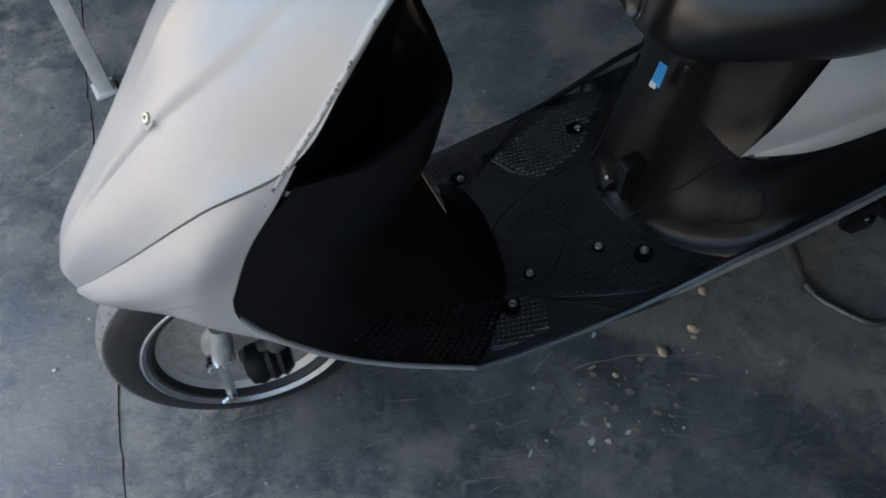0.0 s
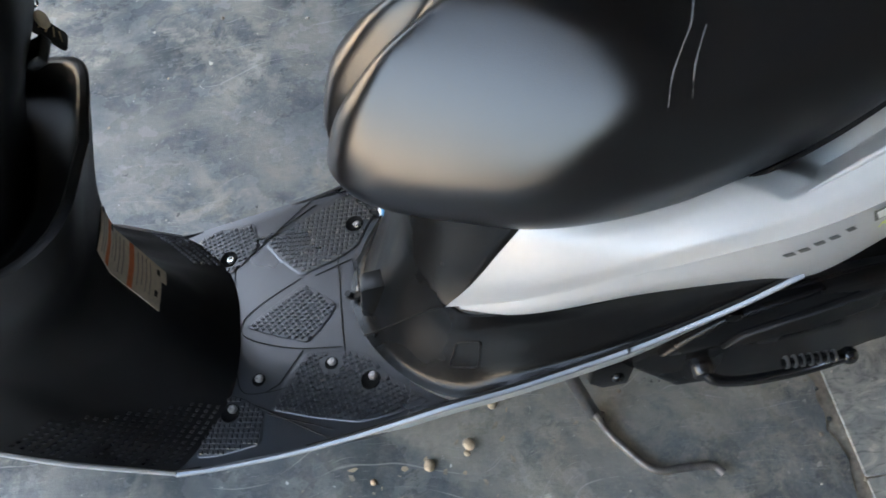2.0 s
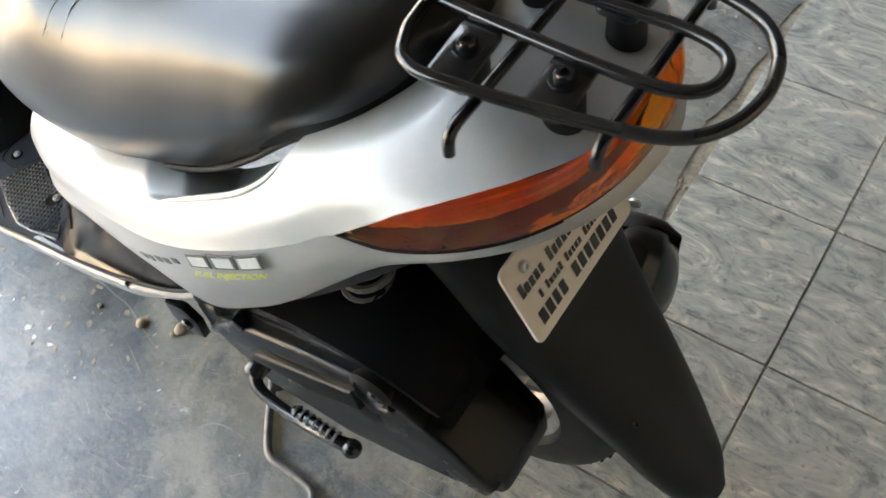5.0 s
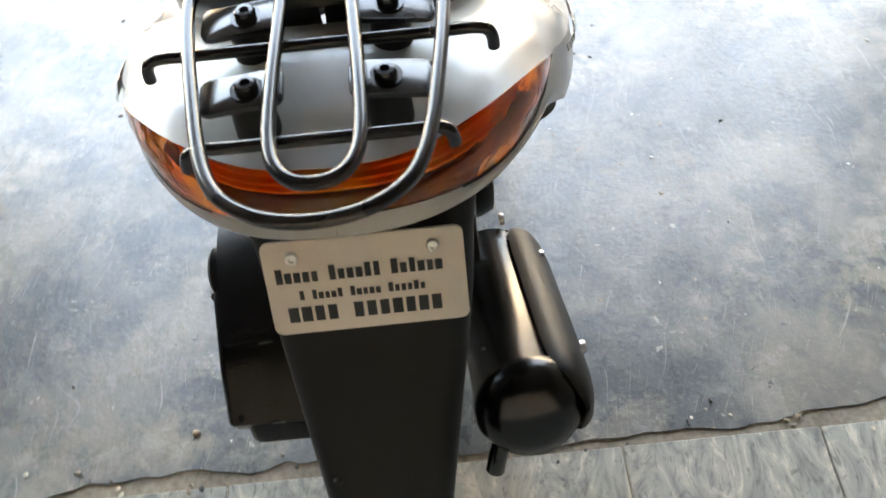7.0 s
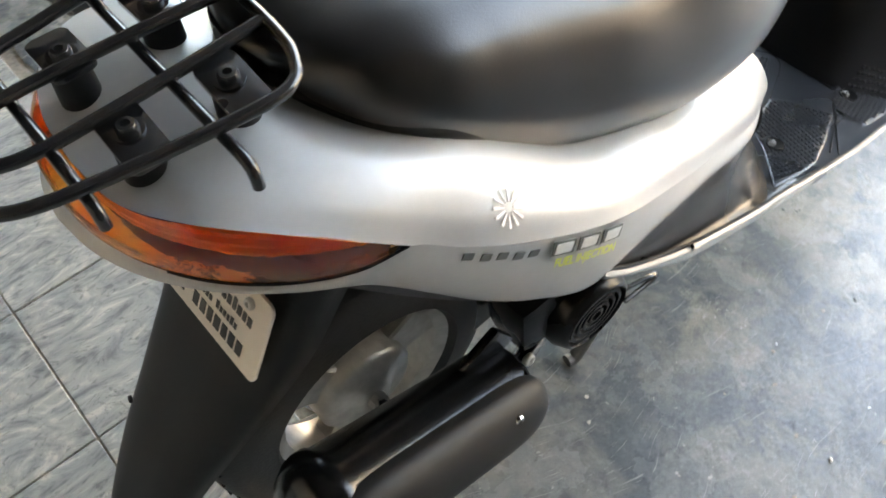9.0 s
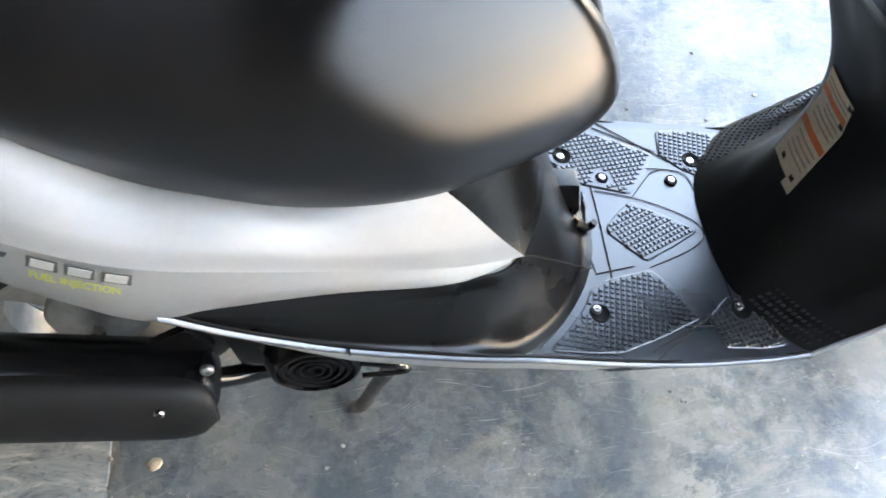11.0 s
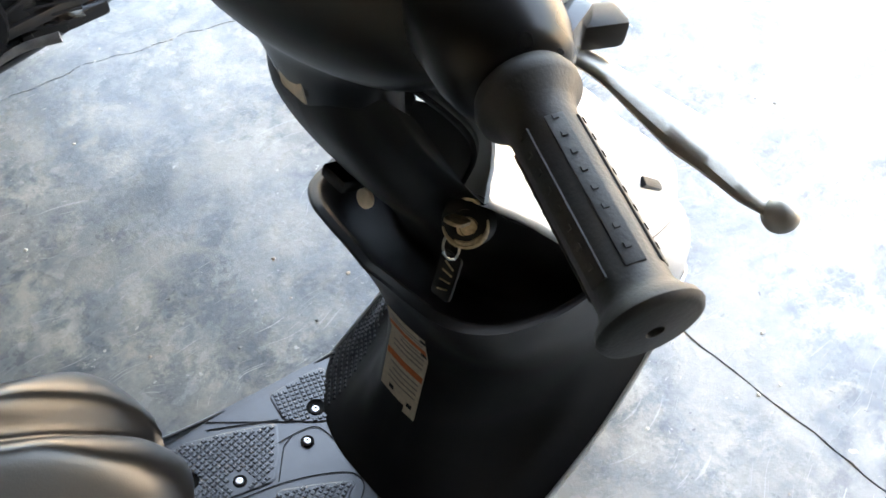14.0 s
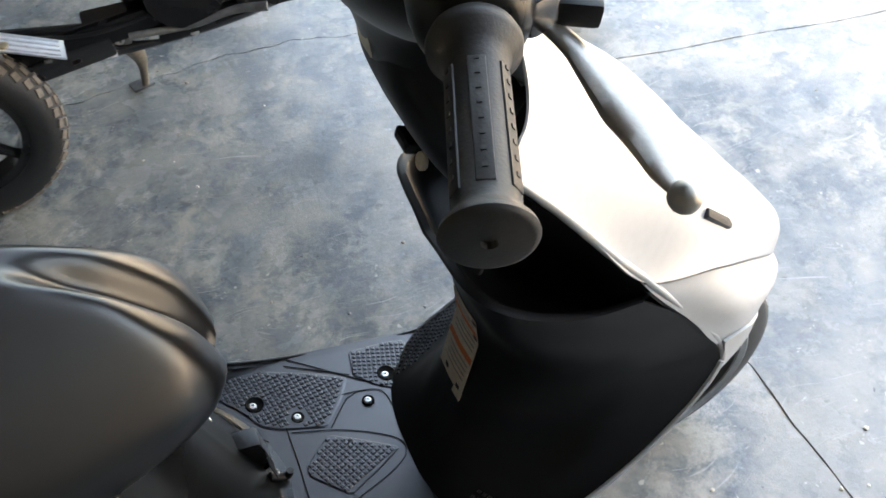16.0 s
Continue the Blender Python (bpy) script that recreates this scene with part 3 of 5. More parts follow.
def floorboard():
    foot = spline([(-.075, 0, 0), (-.082, .038, 0), (-.103, .086, 0), (-.143, .138, 0), (-.190, .176, 0), (-.215, .186, 0)], 22)
    front = spline([(.105, 0, 0), (.105, .05, 0), (.115, .095, 0), (.140, .137, 0), (.165, .178, 0)], 22)
    edge = spline(TRIM[:8], 22)
    nu, nv = 40, 22
    g = np.zeros((nv, nu, 3))
    for i in range(nv):
        a, b = foot[i], front[i]
        for j in range(nu):
            u = j / (nu - 1)
            x, y = a[0] + (b[0] - a[0]) * u, a[1] + (b[1] - a[1]) * u
            if i == nv - 1:
                y = np.interp(-x, [-p[0] for p in edge], [p[1] for p in edge]) - .016 * min(max((-.09 - x) / .05, 0), 1)
            g[i, j] = (x, y, fb(x) - (0.001 if i < nv - 1 else 0.0))
    full = np.concatenate([flip_y(g)[::-1][:-1], g], 0)
    part("floorboard", sheet(full, 0.012), MAT_RUBBER, scooter, "black ribbed plastic floorboard")

    def on_board(x, y, h=0.0):
        return Vector((x, y, fb(x) + h))

    def inside(p, poly):
        c = False
        for (x1, y1), (x2, y2) in zip(poly, poly[1:] + poly[:1]):
            if (y1 > p[1]) != (y2 > p[1]) and p[0] < (x2 - x1) * (p[1] - y1) / (y2 - y1) + x1:
                c = not c
        return c

    def rounded(poly):
        """The outline with its corners eased."""
        out = []
        for a, b, c in zip(poly[-1:] + poly[:-1], poly, poly[1:] + poly[:1]):
            for e in (a, c):
                d = math.hypot(e[0] - b[0], e[1] - b[1])
                k = min(.3, .004 / d)
                out.append((b[0] + (e[0] - b[0]) * k, b[1] + (e[1] - b[1]) * k))
        return out

    def pad(poly, angle, holes=(), step=0.0068):
        """A raised tread panel covered in rows of small studs."""
        bm = bmesh.new()
        cx, cy = sum(p[0] for p in poly) / len(poly), sum(p[1] for p in poly) / len(poly)
        base = [bm.verts.new(on_board(x, y, 0.0004)) for x, y in poly]
        top = [bm.verts.new(on_board(cx + (x - cx) * .97, cy + (y - cy) * .97, 0.0009)) for x, y in poly]
        k = len(poly)
        if sum(poly[i][0] * poly[(i + 1) % k][1] - poly[(i + 1) % k][0] * poly[i][1] for i in range(k)) < 0:
            base, top = base[::-1], top[::-1]
        bm.faces.new(top)
        for i in range(k):
            bm.faces.new((base[i], base[(i + 1) % k], top[(i + 1) % k], top[i]))
        ca, sa = math.cos(radians(angle)), math.sin(radians(angle))
        inner = [(cx + (x - cx) * .93, cy + (y - cy) * .93) for x, y in poly]
        for a in np.arange(-.16, .16, step):
            for b in np.arange(-.16, .16, step):
                x, y = cx + a * ca - b * sa, cy + a * sa + b * ca
                if not inside((x, y), inner) or any(math.hypot(x - hx, y - hy) < .014 for hx, hy in holes):
                    continue
                r, h = step * .39, .0029
                lo = [bm.verts.new(on_board(x + ca * p - sa * q, y + sa * p + ca * q, .001)) for p, q in ((-r, -r), (r, -r), (r, r), (-r, r))]
                hi = [bm.verts.new(on_board(x + ca * p - sa * q, y + sa * p + ca * q, h)) for p, q in ((-r * .62, -r * .62), (r * .62, -r * .62), (r * .62, r * .62), (-r * .62, r * .62))]
                bm.faces.new(hi)
                for i in range(4):
                    bm.faces.new((lo[i], lo[(i + 1) % 4], hi[(i + 1) % 4], hi[i]))
        part("tread_pad", bm, MAT_RUBBER, scooter, smooth=False)

    BOLTS = [(.090, .117), (.090, -.117), (-.090, .119), (-.090, -.119), (-.043, .083), (.052, .081)]
    for s in (1, -1):
        pad(rounded([(.038, s * .126), (.018, s * .091), (-.011, s * .058), (-.070, s * .072), (-.092, s * .084), (-.108, s * .112), (-.134, s * .142), (-.158, s * .166), (-.108, s * .171), (-.072, s * .171), (-.017, s * .151)]), 12 * s, BOLTS)
        pad(rounded([(.046, s * .126), (.070, s * .103), (.106, s * .082), (.124, s * .094), (.131, s * .125), (.134, s * .166), (.104, s * .170), (.052, s * .168)]), -14 * s, BOLTS)
    pad(rounded([(-.054, .006), (-.054, -.004), (-.035, -.024), (-.013, -.046), (.028, -.024), (.068, 0), (.028, .024), (-.014, .046), (-.036, .026)]), 27)

    # studs on the rising front corners
    for s in (1, -1):
        bm = bmesh.new()
        nu_ = SHIELD.shape[1]
        rows_ = np.stack([spline(SHIELD[:27, j], 20) for j in range(nu_)], 1)
        for i in range(1, 18 if s > 0 else 5):
            line = spline(rows_[i, int(nu_ * .50):], 60)
            gap = np.r_[0, np.cumsum(np.linalg.norm(np.diff(line, axis=0), axis=1))]
            for u in np.arange(.004, gap[-1] - .010, .0074):
                j = int(np.searchsorted(gap, u))
                p = line[j]
                if p[1] < .090 + .0030 * i or j > 57:
                    continue
                pu, pv = line[j + 1], spline(rows_[i + 1, int(nu_ * .50):], 60)[j]
                a, b = pu - p, pv - p
                nrm = np.cross(b, a)
                nrm /= np.linalg.norm(nrm)
                nrm = nrm if nrm[0] < 0 or nrm[2] > 0 else -nrm
                a, b = a / np.linalg.norm(a) * .0027, b / np.linalg.norm(b) * .0027
                lo = [p + q * a + w * b for q, w in ((-1, -1), (1, -1), (1, 1), (-1, 1))]
                hi = [p + nrm * .0054 + .6 * (q * a + w * b) for q, w in ((-1, -1), (1, -1), (1, 1), (-1, 1))]
                f = np.array([1, s, 1])
                lo, hi = [bm.verts.new(v * f) for v in lo], [bm.verts.new(v * f) for v in hi]
                bm.faces.new(hi)
                for k in range(4):
                    bm.faces.new((lo[k], lo[(k + 1) % 4], hi[(k + 1) % 4], hi[k]))
        for i in range(0, 18 if s > 0 else 5):
            for j in range(int(nu_ * .5), nu_ - 1):
                q = [rows_[a, b] for a, b in ((i, j), (i, j + 1), (i + 1, j + 1), (i + 1, j))]
                if min(v[1] for v in q) > .086 + .0030 * i:
                    bm.faces.new([bm.verts.new((v + np.array([-.0009, -.0004, .0009])) * np.array([1, s, 1])) for v in q])
        part("tread_pad", bm, MAT_RUBBER, scooter, smooth=False)

    # recessed lines of the lid and the panels, as fine dark beads
    def groove(pts, r=.0008, n=0):
        p = [on_board(x, y, .0003) for x, y in pts]
        part("panel_seam", tube(p, r, 6, n), BLACK, scooter)

    groove([(-.061, .060), (-.060, .092), (-.046, .104), (.000, .101), (.048, .100), (.074, .092), (.081, .060), (.081, .000), (.082, -.070), (.080, -.120), (.069, -.135), (.040, -.138), (-.010, -.137), (-.050, -.137), (-.064, -.120), (-.063, -.060), (-.061, .020), (-.061, .060)], .0007, 140)
    for s in (1, -1):
        groove([(-.038, s * .170), (.042, s * .130)])
        groove([(-.007, .055), (.025, .093), (.042, .100)] if s > 0 else [(-.011, -.055), (.048, -.029), (.072, -.010), (.072, .009), (.046, .029), (-.002, .050), (-.057, .063)], .0007, 0 if s > 0 else 60)
        groove([(.058, s * .114), (-.032, s * .180)])
    groove([(-.086, -.030), (-.082, -.064), (-.031, -.053)])
    for x, y in BOLTS:
        outer = abs(y) > .1
        r = .0128 if outer else .0086
        tilt = Matrix.Translation(on_board(x, y)) @ Matrix.Rotation(radians(11.3), 4, "Y")
        # shallow ring whose black floor paints the shade of a deep hole
        ring = turned([(.0002, r), (.0019, r * .97), (.0021, r * .90), (.0014, r * .84), (.0013, .0)], 28, "z")
        bmesh.ops.transform(ring, matrix=tilt, verts=ring.verts)
        part("bolt_cup", ring, SHADE_AND_SPOT, scooter)
        bolt(scooter, on_board(x - (.0035 if outer else .001), y - (.004 if outer else .001) * (1 if y > 0 else -1), .0014), (.2, 0, 1), .0056 if outer else .0052)


floorboard()


def side_trim():
    for s in (1, -1):
        c = spline(TRIM, 90)
        c[:, 1] *= s
        out = np.array([0, s, 0])
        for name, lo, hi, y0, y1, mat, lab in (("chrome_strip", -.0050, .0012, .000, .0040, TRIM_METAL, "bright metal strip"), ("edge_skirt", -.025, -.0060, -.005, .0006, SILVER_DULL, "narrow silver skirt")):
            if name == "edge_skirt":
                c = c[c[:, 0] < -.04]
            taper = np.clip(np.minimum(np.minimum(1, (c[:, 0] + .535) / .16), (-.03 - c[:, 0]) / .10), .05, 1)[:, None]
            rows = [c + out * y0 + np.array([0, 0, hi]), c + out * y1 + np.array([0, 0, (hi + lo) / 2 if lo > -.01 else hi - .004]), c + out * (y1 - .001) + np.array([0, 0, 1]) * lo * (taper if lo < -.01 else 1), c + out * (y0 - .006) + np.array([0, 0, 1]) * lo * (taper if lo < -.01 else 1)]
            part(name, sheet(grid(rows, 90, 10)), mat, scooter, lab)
        # black bead paints the dark band mirrored along the top of the strip
        part("strip_dark_reflection", tube(spline(TRIM, 90) * np.array([1, s, 1]) + np.array([0, s * -.0022, .0022]), .0020, 6), BLACK, scooter)
        # the strip runs on up the edge of the leg shield
        e = spline(EDGE[:6], 50)
        e[:, 1] *= s
        part("edge_strip", tube(e, [.0035, .0035, .0045], 8), SILVER, scooter)
        gap = spline(TRIM, 90)[int(90 * .74)]
        part("strip_joint", box((.0015, .004, .011), (gap[0], s * (gap[1] + .002), gap[2])), BLACK, scooter)


side_trim()


def under_seat():
    bottom = [(-.075, 0, .254), (-.082, .038, .255), (-.103, .086, .259), (-.143, .138, .267), (-.192, .176, .288), (-.240, .187, .320), (-.305, .187, .344), (-.382, .188, .379), (-.436, .190, .414), (-.485, .193, .452), (-.532, .197, .493)]
    belly = [(-.108, 0, .300), (-.112, .038, .300), (-.126, .080, .302), (-.158, .120, .312), (-.200, .148, .330), (-.250, .164, .354), (-.312, .172, .378), (-.386, .179, .408), (-.438, .185, .436), (-.486, .191, .465), (-.532, .198, .495)]
    mid = [(-.130, 0, .370), (-.134, .036, .370), (-.146, .074, .366), (-.172, .110, .362), (-.206, .136, .374), (-.256, .154, .394), (-.315, .168, .414), (-.386, .179, .442), (-.436, .187, .462), (-.488, .193, .479), (-.532, .198, .496)]
    top = [(-.150, 0, .445), (-.153, .034, .443), (-.162, .070, .433), (-.178, .105, .418), (-.206, .139, .412), (-.262, .160, .430), (-.316, .172, .448), (-.385, .182, .472), (-.434, .190, .484), (-.489, .195, .491), (-.532, .199, .497)]
    ledge = [(b[0] + (c[0] - b[0]) * .50, b[1] + (c[1] - b[1]) * .50, b[2] + (c[2] - b[2]) * .20) for b, c in zip(bottom, belly)]
    g = grid([bottom, ledge, belly, mid, top], 120, 44)
    part("under_seat_cover", sheet(mirrored(g), .003), BLACK_SATIN, scooter, "satin black cover below the seat")
    upper = [
        [(-.150, 0, .445), (-.153, .034, .443), (-.162, .070, .433), (-.178, .105, .418), (-.189, .124, .411)],
        [(-.160, 0, .490), (-.164, .036, .489), (-.178, .072, .482), (-.205, .108, .474), (-.238, .130, .470)],
        [(-.168, 0, .560), (-.175, .040, .560), (-.200, .080, .560), (-.260, .118, .560), (-.310, .136, .560)]]
    part("under_seat_neck", sheet(mirrored(grid(upper, 24, 20)), .003), BLACK_SATIN, scooter)
    # small inspection lid on the left flank
    ring = spline([(-.1965, .1375, .350), (-.209, .1425, .3575), (-.2205, .1485, .3615), (-.2195, .1545, .345), (-.2155, .1600, .3285), (-.201, .1535, .3195), (-.1865, .1460, .3135), (-.1915, .1420, .332), (-.1965, .1375, .350)], 60)
    part("inspection_lid", tube(ring, .0011, 6), BLACK, scooter)
    # seams between the cover's centre piece and its flanks
    for k in (1, -1):
        seam = [(-.1875, .1225, .4065), (-.168, .106, .375), (-.146, .090, .338), (-.124, .075, .303), (-.104, .064, .276), (-.088, .057, .258)]
        part("cover_seam", tube(spline([(x + .0006, k * (y + .0004), z) for x, y, z in seam], 30), .0011, 6), BLACK, scooter)
    # bag hook: a moulded block with a bent finger below it
    block = slab([(-.124, .336), (-.099, .332), (-.0945, .329), (-.0895, .280), (-.093, .272), (-.112, .270)], .026, Matrix.Translation((0, .013, 0)) @ Matrix.Rotation(radians(90), 4, "X"), .0016)
    hook = part("bag_hook", block, BLACK_SATIN, scooter, "black plastic bag hook")
    part("hook_finger", tube([(-.098, 0, .274), (-.090, 0, .268), (-.082, 0, .262), (-.076, 0, .264), (-.073, 0, .271)], [.0062, .0058, .0050, .0046], 10, 20), BLACK, hook)
    for y in (-.0095, -.0032, .0032, .0095):
        part("hook_rib", box((.0016, .0032, .038), (-.0910, y, .304), (0, -6, 0), .0005), BLACK, hook)
    bolt(hook, (-.0888, 0, .279), (.9, 0, .4), .0036)
    # blue and white sticker
    m = frame_of((-.1415, .006, .452), (-.07, .99, .0), (-.25, .02, .97))
    part("blue_sticker", slab([(-.008, -.018), (.010, -.012), (.009, .020), (-.007, .016)], .001, Matrix.Translation((.004, 0, .001)) @ m), BLUE, scooter, "small blue sticker")
    part("white_sticker", slab([(-.008, -.022), (.004, -.018), (.004, -.010), (-.008, -.013)], .001, Matrix.Translation((.0046, 0, .0012)) @ m), WHITE_STK, scooter)
    bolt(scooter, (-.163, .030, .475), (1, .2, .3), .005, BLACK_METAL)


under_seat()


def seat():
    # stations along the length: x, half width, rim height, crown height
    st = [(-.090, .014, .553, .557), (-.092, .032, .551, .570), (-.098, .052, .549, .594), (-.110, .071, .546, .626), (-.135, .090, .545, .664), (-.170, .107, .545, .705), (-.215, .125, .546, .735), (-.275, .144, .546, .748), (-.340, .150, .548, .743), (-.410, .150, .560, .731), (-.470, .147, .581, .738), (-.530, .139, .603, .752), (-.585, .132, .640, .761), (-.635, .122, .682, .766), (-.675, .100, .702, .764), (-.700, .068, .716, .757), (-.716, .034, .728, .748), (-.722, .004, .734, .740)]
    rows = []
    for x, w, zb, zt in spline(st, 60):
        h = zt - zb
        tuck = .020 * min(max((x + .30) / .20, 0), 1)
        rows.append([(x - tuck, w * .74, zb - .006 - tuck * .6), (x - tuck * .3, w * .94, zb - .002)] + [(x, w * f, zb + a * h) for f, a in ((1.02, .24), (.985, .50), (.86, .78), (.62, .94), (.32, .99), (.10, 1.0), (0, 1.0))])
    g = grid(rows, 84, 150)[:, ::-1]
    # a slightly swelling facet planed off either side of the nose
    nrm, at = np.array([.365, .735, .57]), np.array([-.187, .03, .714])
    nrm = nrm / np.linalg.norm(nrm)
    down = np.array([0, 0, -1.0]) + nrm * nrm[2]
    down /= np.linalg.norm(down)
    d = (g - at) @ nrm
    fall = (g - at) @ down - .060
    d = d + (.5 * 1.6 * fall ** 2 - .003)
    cut = np.log1p(np.exp(np.clip(d / .0038, -30, 30))) * .0038
    g = g - cut[:, :, None] * nrm
    g[:, :, 1] = np.maximum(g[:, :, 1], 0)
    # soft trough down the middle of the nose
    for i in range(g.shape[0]):
        f = math.cos(min(max(0.0, -.165 - g[i, 0, 0]) / .085, 1) * math.pi / 2) ** 2
        e = np.exp(-(g[i, :, 1] / .0165) ** 2) * f * np.clip((g[i, :, 2] - .535) / .035, 0, 1)
        g[i, :, 2] -= .0225 * e
        g[i, :, 0] -= .0140 * e
    s = part("seat", sheet(mirrored(g)), VINYL, scooter, "black grained vinyl two-person seat")
    rim = spline([(x, w * .96, zb) for x, w, zb, zt in st if x < -.33], 90)
    # pale scuffed creases across the left of the top
    for x0, x1, y0, y1 in ((-.388, -.440, .135, .030), (-.409, -.452, .132, .022)):
        line = []
        for f in np.linspace(0, 1, 24):
            y, x = y0 + (y1 - y0) * f, x0 + (x1 - x0) * f + .0025 * math.sin(9 * f)
            i = int(np.argmin(abs(g[:, 30, 0] - x)))
            line.append((x, y, np.interp(y, g[i, :, 1][:40], g[i, :, 2][:40]) + .0004))
        part("scuff_line", tube(spline(line[::4] + [line[-1]], 50), [.0002, .0006, .0004, .0007, .0005, .0002], 5), SCUFF, s)
    for k in (1, -1):
        r = rim.copy()
        r[:, 1] *= k
        part("seat_piping", tube(r + np.array([0, 0, -.004]), [.0008, .0028, .003, .003, .003, .003, .003, .003], 8), BLACK, s)
    return s


seat()


UPPER = [(-.285, .122, .556), (-.340, .134, .556), (-.408, .138, .562), (-.462, .136, .582), (-.525, .130, .604), (-.590, .126, .652), (-.635, .120, .682), (-.675, .097, .700), (-.702, .062, .714), (-.720, .028, .726), (-.724, 0, .728)]
SHOULDER = [(-.189, .126, .411), (-.262, .156, .452), (-.350, .177, .498), (-.440, .193, .540), (-.535, .201, .578), (-.620, .191, .618), (-.672, .176, .645), (-.706, .161, .663), (-.722, .158, .676), (-.755, .145, .700), (-.787, .125, .715), (-.815, .100, .722), (-.836, .070, .721), (-.846, .035, .718), (-.848, 0, .717)]
LOWER = [(-.189, .126, .411), (-.262, .160, .430), (-.385, .182, .472), (-.489, .195, .489), (-.545, .197, .486), (-.609, .190, .525), (-.660, .183, .570), (-.700, .170, .608), (-.735, .152, .634), (-.780, .131, .647), (-.820, .105, .658), (-.851, .072, .669), (-.868, .036, .676), (-.873, 0, .679)]
LENS_LOW = [(-.706, .161, .663), (-.740, .150, .655), (-.783, .130, .660), (-.820, .103, .669), (-.848, .070, .681), (-.862, .035, .688), (-.866, 0, .690)]


def tail():
    a, b = spline(UPPER, 17), spline(SHOULDER, 17)
    m1 = a + (b - a) * .33 + np.array([[0, .010, .014]]) * np.linspace(1, .5, 17)[:, None]
    m2 = a + (b - a) * .70 + np.array([[0, .012, .012]]) * np.linspace(1, .4, 17)[:, None]
    m1[-1, 1] = m2[-1, 1] = 0
    # front of the panel closes to its tip
    g = grid([list(a), list(m1), list(m2), list(b)], 220, 70)
    nv, nu = g.shape[:2]
    plain = g.copy()
    # hand-hold scooped out beside the seat, on the left only
    for i in range(nv):
        for j in range(nu):
            x, v = g[i, j, 0], i / (nv - 1)
            low = np.interp(-x, [.470, .499, .557, .608, .630, .641, .649], [.56, .56, .52, .51, .46, .34, -.06])
            back = np.interp(v, [.10, .55], [-.464, -.499])
            a1, a2 = min(max((low - v) / .07, 0), 1), min(max((back - .034 - x) / .030, 0), 1)
            ramp = min(max((back - x) / .040, 0), 1)
            d = (.016 * ramp + .040 * a2 * a2 * (3 - 2 * a2)) * (a1 * a1 * (3 - 2 * a1))
            g[i, j, 1] -= d * .62
            g[i, j, 2] -= d * .85
    for s in (1, -1):
        part("side_panel", sheet(g if s > 0 else flip_y(plain), 0.0), SILVER, scooter, "silver painted side panel")
        c = spline(SHOULDER[:8] + LENS_LOW[1:], 90)
        d = spline(LOWER, 90)
        w = np.linspace(0, 1, 90)[:, None]
        mid = (c + d) / 2 + np.array([0, .006, 0]) * np.sin(np.pi * w)
        h = grid([list(c), list(mid), list(d), list(d + np.array([.008, -.010, -.002]) * np.minimum(1, w * 9) * (1 - w * .9))], 100, 18)
        part("side_panel_skirt", sheet(h if s > 0 else flip_y(h)), SILVER, scooter)
        # black belt of the seat base seen at the back of the hand-hold
        e = spline([(x, y - .002, z + .004) for x, y, z in UPPER[4:]], 50)
        rows = [e + np.array([0, .004, .010]), e + np.array([0, .003, -.006]), e + np.array([0, -.004, -.013]), e + np.array([0, -.030, -.010])]
        for r in rows:
            r[:, 1] = np.maximum(r[:, 1], 0) * s
        part("seat_base_belt", sheet(grid([list(r) for r in rows], 50, 12)), BLACK_SATIN, scooter, "black seat pan edge")
    # lamp: outer lens, reflector behind it, dark lower lip
    up = spline(SHOULDER[7:], 40)
    lo = spline(LENS_LOW, 40)
    w = np.sin(np.linspace(0, np.pi / 2, 40) ** .8)[:, None]
    out = np.stack([-(.5 + .5 * w[:, 0]), .8 * (1 - w[:, 0]), 0 * w[:, 0]], 1)
    bulge = (up + lo) / 2 + out * .008 * w
    L = grid([list(up), list(bulge), list(lo)], 50, 16)
    LAMP = part("tail_lamp_lens", sheet(mirrored(L[:, ::-1]), .003), LENS, scooter, "orange red wraparound tail lamp lens")
    LAMP.visible_shadow = False
    back = L - np.array([-.020, 0, 0])
    back[..., 1] *= .92
    rib = np.arange(back.shape[0])[:, None] % 3 == 0
    back[..., 0] += .009 * rib
    part("lamp_reflector", sheet(mirrored(back[:, ::-1])), REFLECTOR, scooter)
    for s in (1, -1):
        seam = [p * np.array([1, s, 1]) for p in lo[:26]]
        part("lamp_gasket", tube(seam, .0014, 6), BLACK, scooter)
    # black under-tray that fills the tail from below
    tray = [
        [(-.545, .19, .480), (-.545, .10, .455), (-.545, 0, .450)],
        [(-.660, .175, .560), (-.660, .10, .530), (-.660, 0, .520)],
        [(-.762, .130, .638), (-.766, .07, .604), (-.766, 0, .594)],
        [(-.832, .062, .662), (-.838, .03, .660), (-.840, 0, .660)]]
    part("under_tray", sheet(mirrored(grid(tray, 16, 30)[:, ::-1])), BLACK, scooter)
    # side lettering as plain slanted bars over a lime bar
    for s in (1, -1):
        c = spline(SHOULDER[:8], 400)
        letters = []
        first, script, bar = (-.569, -.556, (-.654, -.576)) if s > 0 else (-.531, -.676, (-.606, -.543))
        step = .0280 if s > 0 else .0255
        for k in range(3):
            a = first - step * k
            letters += [("decal_bar", a - step + .0025, a, -.0035, .0120, GUNMETAL), ("decal_face", a - step + .0050, a - .0025, -.0055, .0080, DECAL_GREY)]
        for k in range(5):
            letters.append(("decal_script", script + .0125 * k, script + .0090 + .0125 * k, (-.011 - .0015 * k if s > 0 else -.004 - .0008 * k) - .001 * (k % 2), .0036, GUNMETAL))
